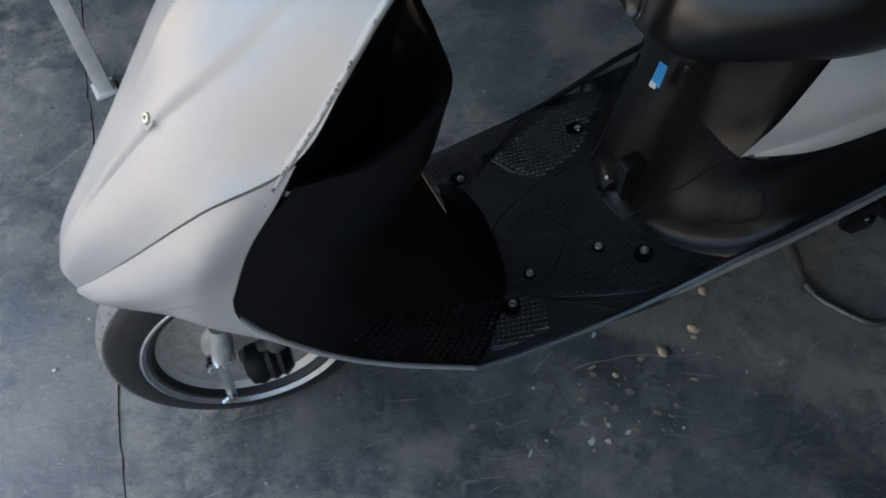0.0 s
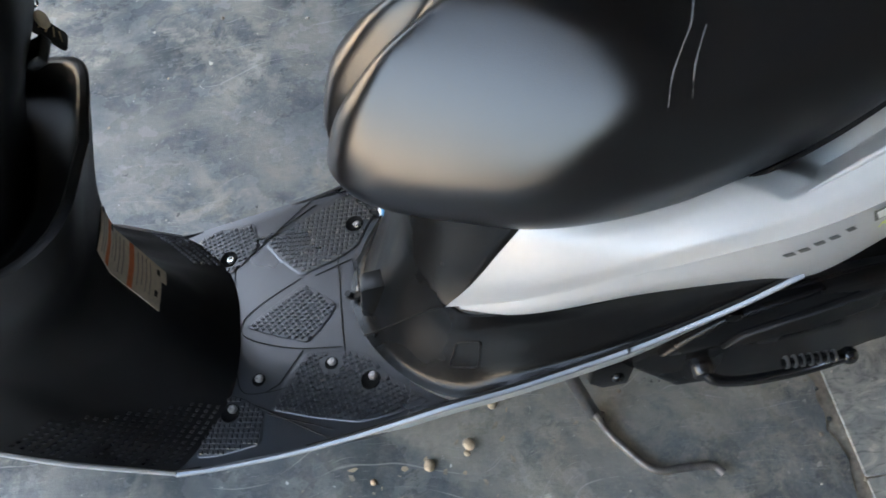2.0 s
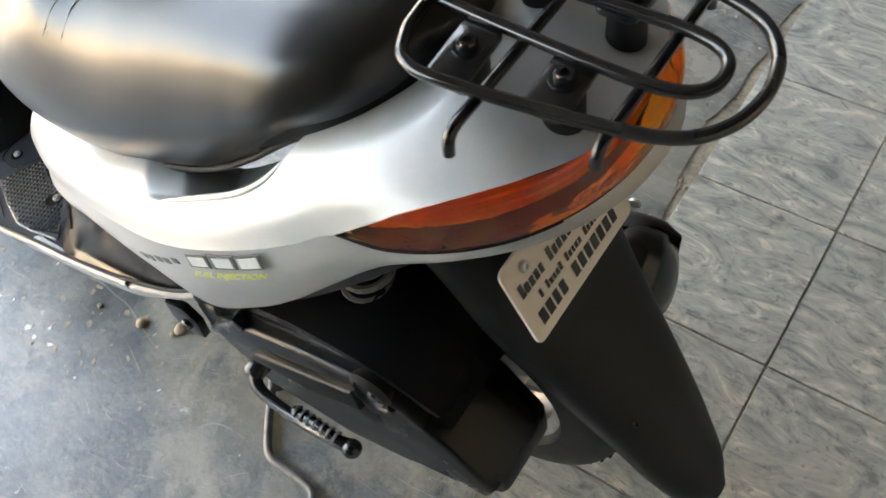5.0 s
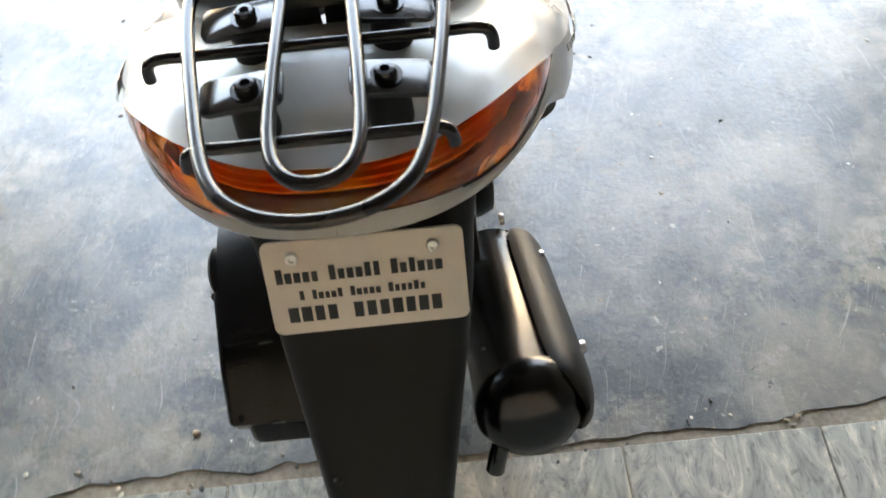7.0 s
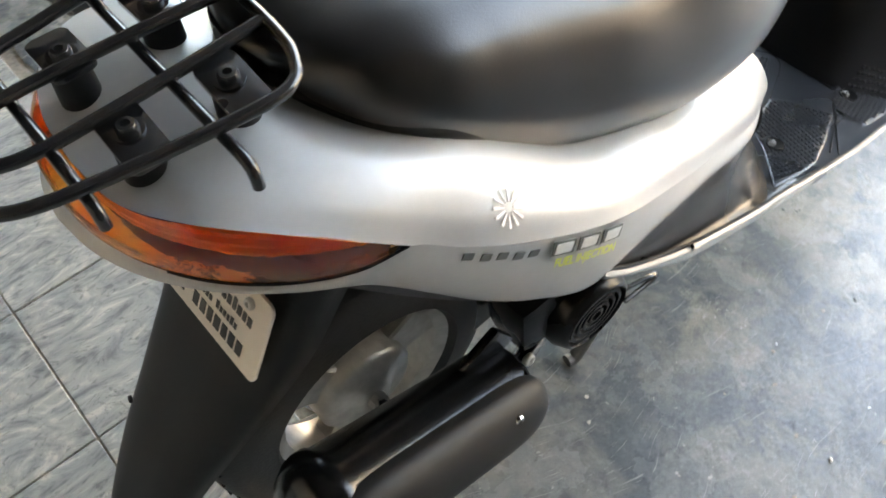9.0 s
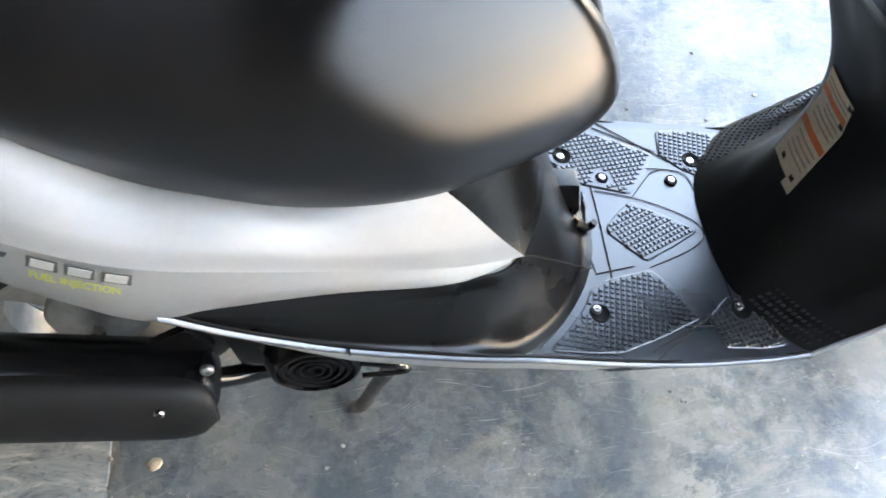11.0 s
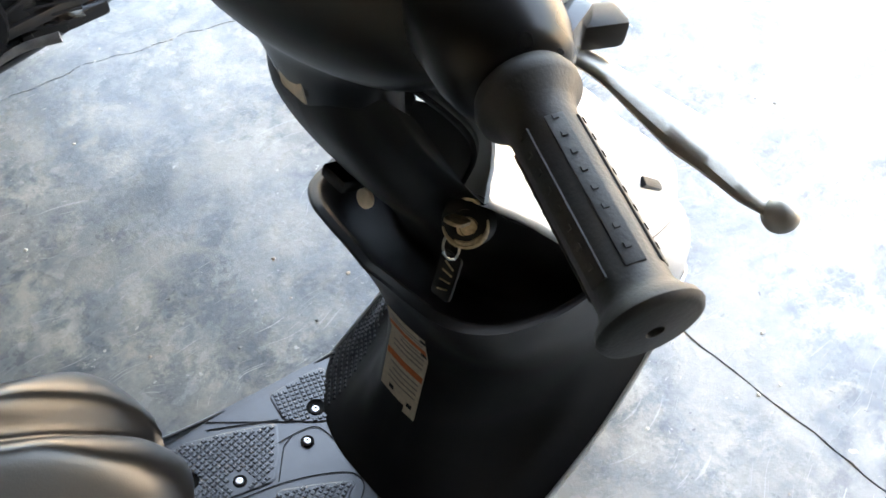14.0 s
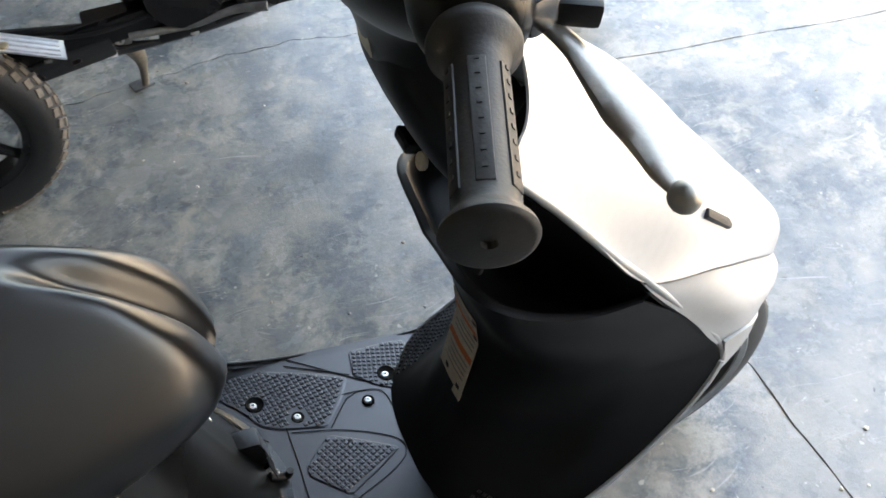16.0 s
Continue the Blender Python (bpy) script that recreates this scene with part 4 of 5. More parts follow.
        for name, x0, x1, dz, hh, mat in letters:
            pts = [p for p in c if x0 <= p[0] <= x1]
            d = spline(LOWER[:9], 200)
            rows = []
            for q in (0, 1):
                row = []
                for p in pts:
                    low = d[np.argmin(abs(d[:, 0] - p[0]))]
                    f = (-dz + hh * q) / max(p[2] - low[2], .02)
                    r = p + (low - p) * f + np.array([.004 * (.5 - q), 0, 0])
                    lift = .0035 + .006 * math.sin(math.pi * min(max(f, 0), 1)) + (.0006 if name == "decal_face" else 0)
                    row.append((r[0], (r[1] + lift), r[2]))
                rows.append(row)
            q = np.array(rows)
            part(name, sheet(q if s > 0 else flip_y(q), .0008), mat, scooter)
        # lime words under the bars, bent onto the panel
        body = bpy.data.curves.new("letters", "FONT")
        body.body = "FUEL INJECTION"
        body.offset = 0.022
        src = bpy.data.objects.new("letters", body)
        bpy.context.scene.collection.objects.link(src)
        me = bpy.data.meshes.new_from_object(src.evaluated_get(bpy.context.evaluated_depsgraph_get()))
        bpy.data.objects.remove(src)
        bpy.data.curves.remove(body)
        bm = bmesh.new()
        bm.from_mesh(me)
        bpy.data.meshes.remove(me)
        wide = max(v.co.x for v in bm.verts)
        d = spline(LOWER[:9], 200)
        for v in bm.verts:
            u = v.co.x / wide
            x = bar[1] + (bar[0] - bar[1]) * u if s > 0 else bar[0] + (bar[1] - bar[0]) * u
            p = np.array([np.interp(-x, -c[:, 0], c[:, k]) for k in range(3)])
            low = np.array([np.interp(-x, -d[:, 0], d[:, k]) for k in range(3)])
            f = (.0255 - .0115 * v.co.y) / max(p[2] - low[2], .02)
            q = p + (low - p) * f
            v.co = (x + (-.004 if s > 0 else .004) * (v.co.y - .3), s * (q[1] + .0066 + .006 * math.sin(math.pi * min(max(f, 0), 1))), q[2])
        part("decal_words", bm, LIME, scooter, "lime lettering")
    # rounded lip of the hand-hold
    lip = []
    for x, v in ((-.520, .545), (-.557, .52), (-.608, .51), (-.630, .46), (-.641, .34), (-.647, .16)):
        i = int(v * (nv - 1))
        j = int(np.argmin(abs(plain[i, :, 0] - x)))
        lip.append(tuple(plain[i, j] + np.array([0, -.0006, -.0010])))
    part("hand_hold_lip", tube(lip, [.0012, .0030, .0034, .0034, .0030, .0012], 10, 60), SILVER, scooter)
    # round pale sticker on the right panel
    p = flip_y(plain).reshape(-1, 3)
    c = np.argmin(np.linalg.norm(p - np.array([-.628, -.172, .647]), axis=1))
    i, j = divmod(int(c), nu)
    gg = flip_y(plain)
    ex, ey = Vector(gg[i, j - 3] - gg[i, j + 3]), Vector(gg[i - 3, j] - gg[i + 3, j])
    m = frame_of(Vector(gg[i, j]), ex, ey)
    if m.col[2][1] > 0:
        m = frame_of(Vector(gg[i, j]), -ex, ey)
    m = Matrix.Translation(m.col[2].to_3d() * .0016) @ m
    bm = bmesh.new()
    for n in range(12):
        r = m @ Matrix.Rotation(2 * math.pi * n / 12, 4, "Z") @ Matrix.Translation((.009, 0, -.0006))
        slab([(-.005, -.0003), (.005, -.0013), (.006, 0), (.005, .0013), (-.005, .0003)], .0005, r, bm=bm)
    part("flower_sticker", bm, DECAL_PALE, scooter, "faint pale flower sticker")


tail()


def rack():
    z = .763
    r = thing("luggage_rack", "black tubular steel luggage rack bolted above the tail", "luggage rack")
    half = [(-.712, .066, z), (-.718, .076, z), (-.732, .082, z), (-.760, .0815, z), (-.820, .074, z), (-.876, .064, z), (-.902, .053, z), (-.918, .034, z), (-.925, .012, z)]
    loop = half + [(x, -y, h) for x, y, h in half[::-1]]
    front = [(-.706, -.050, z), (-.703, 0, z), (-.706, .050, z)]
    part("outer_loop", tube(loop + front + [loop[0]], .0046, 12, 150, False), BLACK_METAL, r)
    half = [(-.706, .020, z), (-.760, .0235, z), (-.830, .0265, z), (-.868, .026, z), (-.888, .0205, z), (-.898, .009, z)]
    part("inner_loop", tube(half + [(x, -y, h) for x, y, h in half[::-1]], .0046, 12, 100), BLACK_METAL, r)
    # cross bars lie under the loops and turn down at their ends
    for x, y, zz in ((-.775, .1115, .737), (-.858, .079, .739)):
        low = z - .0090
        bar = [(x, y, zz), (x, y - .0004, low - .010), (x, y - .003, low - .003), (x, y - .010, low), (x, y - .03, low)]
        part("cross_bar", tube(bar + [(a, -b, c) for a, b, c in bar[::-1]], .0042, 12, 70), BLACK_METAL, r)
    # flat bolt plates welded under the long bars
    for x, y in ((-.748, .050), (-.816, .046)):
        for s in (1, -1):
            tab = slab(round_rect(.030, .052, .006), .004, Matrix.Translation((x, s * y, z - .0050)) @ Matrix.Rotation(radians(s * -6), 4, "X"), .0008)
            b = part("mount_bracket", tab, BLACK_METAL, r)
            part("spacer", turned([(0, .0145), (.026, .0135), (.030, .0115), (.034, .0115)], 20, "z", (x, s * (y - .004), .722)), BLACK, b)
            part("washer", turned([(0, .0105), (.0016, .0105), (.0016, 0)], 20, "z", (x, s * (y - .004), z - .0052)), BLACK_METAL, b)
            bolt(b, (x, s * (y - .004), z - .0036), (0, 0, 1), .0072, BLACK_METAL)


rack()


def plate():
    tl, bl = Vector((-.782, .081, .561)), Vector((-.819, .081, .486))
    up = (tl - bl).normalized()
    m = frame_of((tl + bl) / 2 - Vector((0, .081, 0)), (0, -1, 0), up)
    p = thing("rear_plate", "cream sign plate with black print screwed to the rear fender", "plate")
    part("plate_board", slab(round_rect(.164, .086, .007), .003, m, .0006), PLATE_WHITE, p)
    rng = random.Random(5)
    for y0, h, x0, x1, words in ((.0125, .0135, -.074, .064, (5, 6, 6)), (-.0065, .0085, -.057, .048, (1, 5, 5, 6)), (-.0245, .0140, -.069, .061, (4, 7))):
        n = sum(words) + len(words) - 1
        step, x = (x1 - x0) / n, x0
        for k, wlen in enumerate(words):
            bm = bmesh.new()
            for i in range(wlen):
                tall = h if i == 0 or y0 < -.02 else h * rng.choice((.68, .68, .70, .95))
                wide = step * rng.uniform(.62, .80)
                box((wide, tall, .0006), (x + step / 2, y0 - (h - tall) / 2, .0006), bm=bm)
                x += step
            x += step
            bmesh.ops.transform(bm, matrix=m, verts=bm.verts)
            part("print_bar", bm, INK, p, smooth=False)
    for s in (1, -1):
        at = m @ Vector((s * .057, .029, .001))
        bolt(p, at, m.to_3x3() @ Vector((0, 0, 1)), .0055)


plate()


def rear_fender():
    rows = []
    for x, z, w, d in ((-.745, .600, .105, .030), (-.765, .555, .094, .030), (-.805, .480, .086, .030), (-.860, .400, .072, .026), (-.915, .325, .058, .020), (-.952, .268, .047, .014), (-.975, .232, .035, .010), (-.985, .214, .018, .005)):
        rows.append([(x - .006, 0, z + .003), (x - .005, w * .5, z + .003), (x, w * .85, z), (x + .010, w, z - .006), (x + .010 + d, w * 1.0, z - .012)])
    flap = mirrored(grid(rows, 20, 50))
    flap[..., 1] += .009 * np.clip((.50 - flap[..., 2]) / .28, 0, 1)  # it hangs a little askew
    part("rear_fender", sheet(flap, .003), BLACK, scooter, "long matt black rear mudguard flap")
    bolt(scooter, (-.90, .05, .36), (-1, .2, .4), .004, BLACK)


rear_fender()


def wheel(parent, at, spokes, tyre_r=.190, width=.084):
    prof = []
    for k in range(17):
        a = math.pi * (k / 16)
        prof.append((-math.cos(a) * width / 2 * (1 if 3 < k < 13 else .93), .126 + (tyre_r - .126) * math.sin(a) ** .72))
    prof += [(width * .36, .120), (-width * .36, .120)]
    t = part("tyre", turned(prof, 72, "y", at, close=True), RUBBER, parent, "worn black tyre")
    # tread cuts
    bm = bmesh.new()
    for k in range(44):
        a = 2 * math.pi * k / 44
        for s in (1, -1):
            c = Vector((math.cos(a) * (tyre_r - .0040), s * .013, math.sin(a) * (tyre_r - .0040)))
            m = Matrix.Translation(Vector(at) + c) @ Matrix.Rotation(-a, 4, "Y") @ Matrix.Rotation(radians(s * 35), 4, "X")
            box((.0030, .013, .006), bm=bm)
            bmesh.ops.transform(bm, matrix=m, verts=bm.verts[-8:])
    part("tread_cut", bm, BLACK, t, smooth=False)
    rim = part("rim", turned([(-.034, .131), (-.036, .127), (-.030, .120), (-.022, .106), (.022, .106), (.030, .120), (.036, .127), (.034, .131), (.031, .125), (.020, .112), (-.020, .112), (-.031, .125)], 64, "y", at, close=True), ALLOY, parent, "cast grey alloy rim")
    for k in range(spokes):
        a = 2 * math.pi * k / spokes + .3
        d = Vector((math.cos(a), 0, math.sin(a)))
        e = Vector((-math.sin(a), 0, math.cos(a)))
        c = Vector(at)
        bm = bmesh.new()
        pts = []
        for r, hw, hd in ((.03, .027, .018), (.065, .026, .016), (.095, .033, .016), (.116, .046, .018)):
            pts.append([bm.verts.new(c + d * r + e * (q * hw) + Vector((0, u * hd, 0))) for q, u in ((-1, -1), (1, -1), (1, 1), (-1, 1))])
        for p, q in zip(pts, pts[1:]):
            for i in range(4):
                bm.faces.new((p[i], p[(i + 1) % 4], q[(i + 1) % 4], q[i]))
        bmesh.ops.bevel(bm, geom=list(bm.edges), offset=.003, segments=1, affect="EDGES")
        part("spoke", bm, ALLOY, rim)
    part("hub", turned([(-.045, .0), (-.045, .022), (-.038, .030), (-.034, .052), (-.031, .058), (-.026, .062), (.026, .062), (.031, .058), (.034, .052), (.038, .030), (.045, .022), (.045, 0)], 48, "y", at), ALLOY, parent)
    part("axle_nut", turned([(-.062, 0), (-.062, .009), (-.050, .012), (.050, .012), (.062, .009), (.062, 0)], 8, "y", at), STEEL, parent)


FRONT, REAR = (.434, 0, .190), (-.690, 0, .220)
wheel(scooter, FRONT, 3)
wheel(scooter, REAR, 3)


def front_end():
    x, z = FRONT[0], FRONT[2]
    for s in (1, -1):
        part("fork_leg", tube([(x - .035, s * .062, z + .02), (x - .10, s * .060, z + .20), (x - .14, s * .058, z + .31)], .016, 14), GREASY, scooter)
        part("fork_foot", box((.05, .020, .042), (x - .015, s * .062, z + .008), (0, 20, 0), .007), GREASY, scooter, "cast fork end")
    part("brake_arm", box((.013, .006, .070), (.471, .079, .182), (0, -5, 0), .002), GUARD, scooter, "zinc plated brake arm")
    part("arm_clevis", tube([(.474, .070, .150), (.474, .090, .150)], .006, 10), STEEL, scooter)
    part("arm_clevis", tube([(.474, .082, .150), (.488, .084, .143)], .004, 8), STEEL, scooter)
    part("link_arm", tube([(.452, .066, .290), (.458, .070, .255), (.466, .070, .222)], [.012, .015, .013], 12, 12), ALLOY, scooter)
    for nx, nz, r in ((.466, .226, .010), (.480, .220, .008), (.455, .231, .008)):
        part("link_nut", turned([(.060, 0), (.060, r), (.080, r), (.083, r * .7), (.083, 0)], 6, "y", (nx, 0, nz)), CHROME, scooter)
    part("brake_drum", turned([(.036, .0), (.036, .052), (.050, .050), (.054, .030), (.054, 0)], 36, "y", FRONT), ALLOY, scooter)
    part("rubber_boot", turned([(-.030, .0), (-.030, .020), (-.018, .029), (-.012, .026), (-.004, .030), (.003, .027), (.012, .031), (.026, .028), (.032, .016), (.032, 0)], 24, "x", (.412, .066, .190)), BLACK, scooter)
    # dust on the tread and the bright lips of the rim
    part("dusty_tread", turned([(-.024, .1845), (-.016, .1885), (0, .1909), (.016, .1885), (.024, .1845)], 72, "y", FRONT), TREAD_DUST, scooter, "pale dust on the tread")
    for s in (1, -1):
        part("rim_lip", turned([(s * .034, .133), (s * .042, .140), (s * .0435, .1375), (s * .037, .129)], 64, "y", FRONT, close=True), GUARD, scooter)
    # mudguard over the front wheel
    rows = []
    for a in np.linspace(62, 150, 9):
        c, d = math.cos(radians(a)), math.sin(radians(a))
        rows.append([(x + c * (.216 - e), w, z + d * (.216 - e)) for w, e in ((0, 0), (.025, .002), (.042, .010), (.050, .030))])
    part("front_mudguard", sheet(mirrored(grid(rows, 12, 40)), .0025), BLACK, scooter)


front_end()


def warning_label():
    """Curved paper label with two orange bands and unreadable rows."""
    def at(y, z, lift):
        x = np.interp(z, [.29, .338, .430, .488], [.128, .146, .172, .1695]) + .22 * y * y + abs(y) * .05
        return (x - lift, y, z + lift * .3)

    def patch(y0, y1, z0, z1, lift):
        return np.array([[at(y, z, lift) for y in np.linspace(y0, y1, 8)] for z in np.linspace(z0, z1, max(3, int((z1 - z0) * 200)))])

    lab = part("warning_label", sheet(patch(-.031, .031, .340, .474, .0035), .0008), LABEL_PAPER, scooter, "worn cream label with orange bands")
    part("torn_corner", sheet(patch(-.031, -.012, .330, .342, .0032), .0008), LABEL_PAPER, lab)
    for z in (.446, .398):
        part("orange_band", sheet(patch(-.030, .030, z - .0045, z + .0045, .0044), .0003), LABEL_ORANGE, lab)
    rng = random.Random(2)
    for z in (.464, .457, .434, .427, .420, .413, .386, .378, .370, .362):
        part("print_bar", sheet(patch(-.026, rng.uniform(.012, .026), z - .0010, z + .0010, .0044), .0003), LABEL_GREY, lab)
    for y, z in ((-.026, .438), (-.020, .346), (.012, .350), (-.028, .468)):
        part("torn_spot", sheet(patch(y - .004, y + .004, z - .003, z + .003, .0046), .0003), BLACK, lab)


warning_label()


def ignition():
    c = Vector((.172, -.098, .728))
    ax = Vector((-.75, -.25, .6))
    q = ax.to_track_quat("Z", "Y").to_matrix().to_4x4()
    m = Matrix.Translation(c) @ q
    bm = turned([(-.01, .021), (.003, .021), (.005, .018), (.005, .011), (.002, .010), (.002, 0)], 28, "z")
    bmesh.ops.transform(bm, matrix=m, verts=bm.verts)
    lock = part("ignition_lock", bm, BLACK, scooter, "black ignition lock with worn tan ring")
    for a0, a1, r in ((-2.6, .5, .0195), (1.2, 2.0, .0195), (-1.8, -.2, .0165)):
        arc = tube([m @ Vector((r * math.cos(t), r * math.sin(t), .0045)) for t in np.linspace(a0, a1, 14)], [.0010, .0022, .0018, .0024, .0008], 6)
        part("worn_ring", arc, LOCK_TAN, lock, "worn tan ring")
    core = turned([(.001, 0), (.001, .0095), (.0045, .0090), (.0045, .0065), (.003, .006), (.003, 0)], 24, "z")
    bmesh.ops.transform(core, matrix=m @ Matrix.Translation((.003, -.004, 0)), verts=core.verts)
    part("lock_core", core, LOCK_TAN, lock)
    bm = slab(round_rect(.016, .024, .005), .003, Matrix.Translation((0, .003, .022)) @ Matrix.Rotation(radians(90), 4, "X"), .001)
    bmesh.ops.transform(bm, matrix=m, verts=bm.verts)
    part("key_head", bm, LOCK_TAN, lock)
    tag = frame_of((.152, -.092, .668), (.05, -1, .1), (.5, .1, .9))
    part("key_ring", tube([(.158 + .008 * math.cos(a), -.094 + .004 * math.sin(a), .704 + .011 * math.sin(a)) for a in np.linspace(0, 6.28, 20)], .0012, 6), STEEL, lock)
    t = part("key_tag", slab(round_rect(.022, .042, .003), .003, tag, .001), BLACK, lock, "black key tag with pale scratches")
    for k, yy in enumerate((-.012, -.004, .004, .011)):
        part("tag_mark", slab(round_rect(.012, .0016, .0006), .0006, tag @ Matrix.Translation((.001, yy, .0009)) @ Matrix.Rotation(radians(20 - 13 * k), 4, "Z")), LOCK_TAN, t)
    cap = turned([(0, .0085), (.003, .0085), (.004, .007), (.004, 0)], 20, "z")
    bmesh.ops.transform(cap, matrix=Matrix.Translation((.127, -.028, .732)) @ Vector((-.9, -.1, .4)).to_track_quat("Z", "Y").to_matrix().to_4x4(), verts=cap.verts)
    part("cream_cap", cap, LABEL_PAPER, scooter, "small cream plastic cap")
    part("pocket_hook", box((.020, .030, .012), (.128, .008, .727), (0, 25, 0), .003), BLACK_SATIN, scooter)


ignition()


def handlebar():
    # neck and rear cover
    rows = []
    for z, x, wx, wy in ((.735, .156, .016, .050), (.790, .140, .030, .060), (.850, .135, .038, .064), (.900, .130, .046, .085), (.940, .115, .056, .150), (.980, .108, .056, .185), (1.015, .110, .045, .180), (1.040, .115, .020, .120)):
        rows.append([(x - wx * math.cos(a), wy * math.sin(a), z) for a in np.linspace(0, math.pi, 14)])
    g = grid(rows, 28, 40)
    part("handlebar_cover", sheet(mirrored(g)), BLACK_SATIN, scooter, "black plastic handlebar cover")
    cowl = []
    for z, x, wx, wy in ((.908, .142, .066, .090), (.928, .147, .078, .122), (.955, .152, .087, .165), (1.000, .150, .080, .192), (1.030, .136, .060, .186), (1.052, .112, .020, .130)):
        cowl.append([(x + wx * math.cos(a), (wy + .006) * math.sin(a), z) for a in np.linspace(0, math.pi / 2 + .1, 12)])
    part("headlamp_cowl", sheet(mirrored(grid(cowl, 24, 36)), .003), SILVER, scooter, "silver handlebar front cowl")
    for s in (1, -1):
        a, b = Vector((.100, s * .215, 1.000)), Vector((.0525, s * .339, .988))
        d = (b - a).normalized()
        q = Matrix.Translation(a) @ d.to_track_quat("Z", "Y").to_matrix().to_4x4()
        L = (b - a).length
        bm = turned([(.010, .010), (.012, .023), (.018, .0252), (.023, .0245), (.028, .0190), (.036, .0160), (L - .008, .0160), (L - .003, .0180), (L + .001, .0218), (L + .004, .0226), (L + .006, .0214), (L + .007, .0190), (L + .008, .004), (L + .005, .003), (L + .005, 0)], 40, "z")
        bmesh.ops.transform(bm, matrix=q, verts=bm.verts)
        grip = part("hand_grip", bm, GRIP, scooter, "worn grey black rubber grip")
        housing = turned([(-.085, .020), (-.075, .034), (-.040, .037), (-.010, .034), (.004, .030), (.010, .024), (.012, .010)], 36, "z")
        bmesh.ops.transform(housing, matrix=q, verts=housing.verts)
        part("switch_housing", housing, BLACK_SATIN, scooter, "black switch housing at the grip root")
        # raised bands with small studs along the grip
        for k in range(6):
            ang = 2 * math.pi * k / 6
            bm = box((.0090, .0020, L - .056), (0, .0155, L / 2 + .014), bevel=.0009)
            for j in range(8):
                box((.0024, .0010, .0024), (0, .0166, .044 + j * (L - .066) / 7), bm=bm)
            bmesh.ops.transform(bm, matrix=q @ Matrix.Rotation(ang, 4, "Z"), verts=bm.verts)
            part("grip_rib", bm, GRIP, grip)
        lever = [(.146, s * .200, .980), (.154, s * .222, .974), (.160, s * .255, .965), (.164, s * .290, .957), (.161, s * .327, .952)]
        c = spline(lever, 30)
        wid = np.interp(np.linspace(0, 1, 30), [0, .25, .6, .9, 1], [.0080, .0095, .0180, .0125, .0070])
        rows = []
        for kk, p in enumerate(c):
            w = wid[kk]
            rows.append([p + np.array([w * math.cos(t), 0, .42 * w * math.sin(t) - .25 * w * math.cos(t)]) for t in np.linspace(0, 2 * math.pi, 12, endpoint=False)])
        lv = part("brake_lever", sheet(np.array(rows), close_u=True), LEVER_METAL, scooter, "dull cast metal brake lever")
        part("lever_ball", turned([(-.009 * math.cos(t), .009 * math.sin(t)) for t in np.linspace(0, math.pi, 10)], 18, "y", (.161, s * .331, .952)), LEVER_METAL, lv)
        part("lever_clamp", box((.034, .036, .024), (.142, s * .196, .990), (0, 0, s * -20), .006), BLACK_METAL, scooter)
        part("lever_pivot", box((.028, .020, .016), (.166, s * .206, .984), (0, 10, s * 20), .004), BLACK, scooter)
    part("cover_sticker", slab(round_rect(.030, .046, .003), .0008, frame_of((.0950, -.004, .868), (0, -1, 0), (-.05, 0, 1))), LABEL_PAPER, scooter, "pale sticker on the handlebar cover")


handlebar()


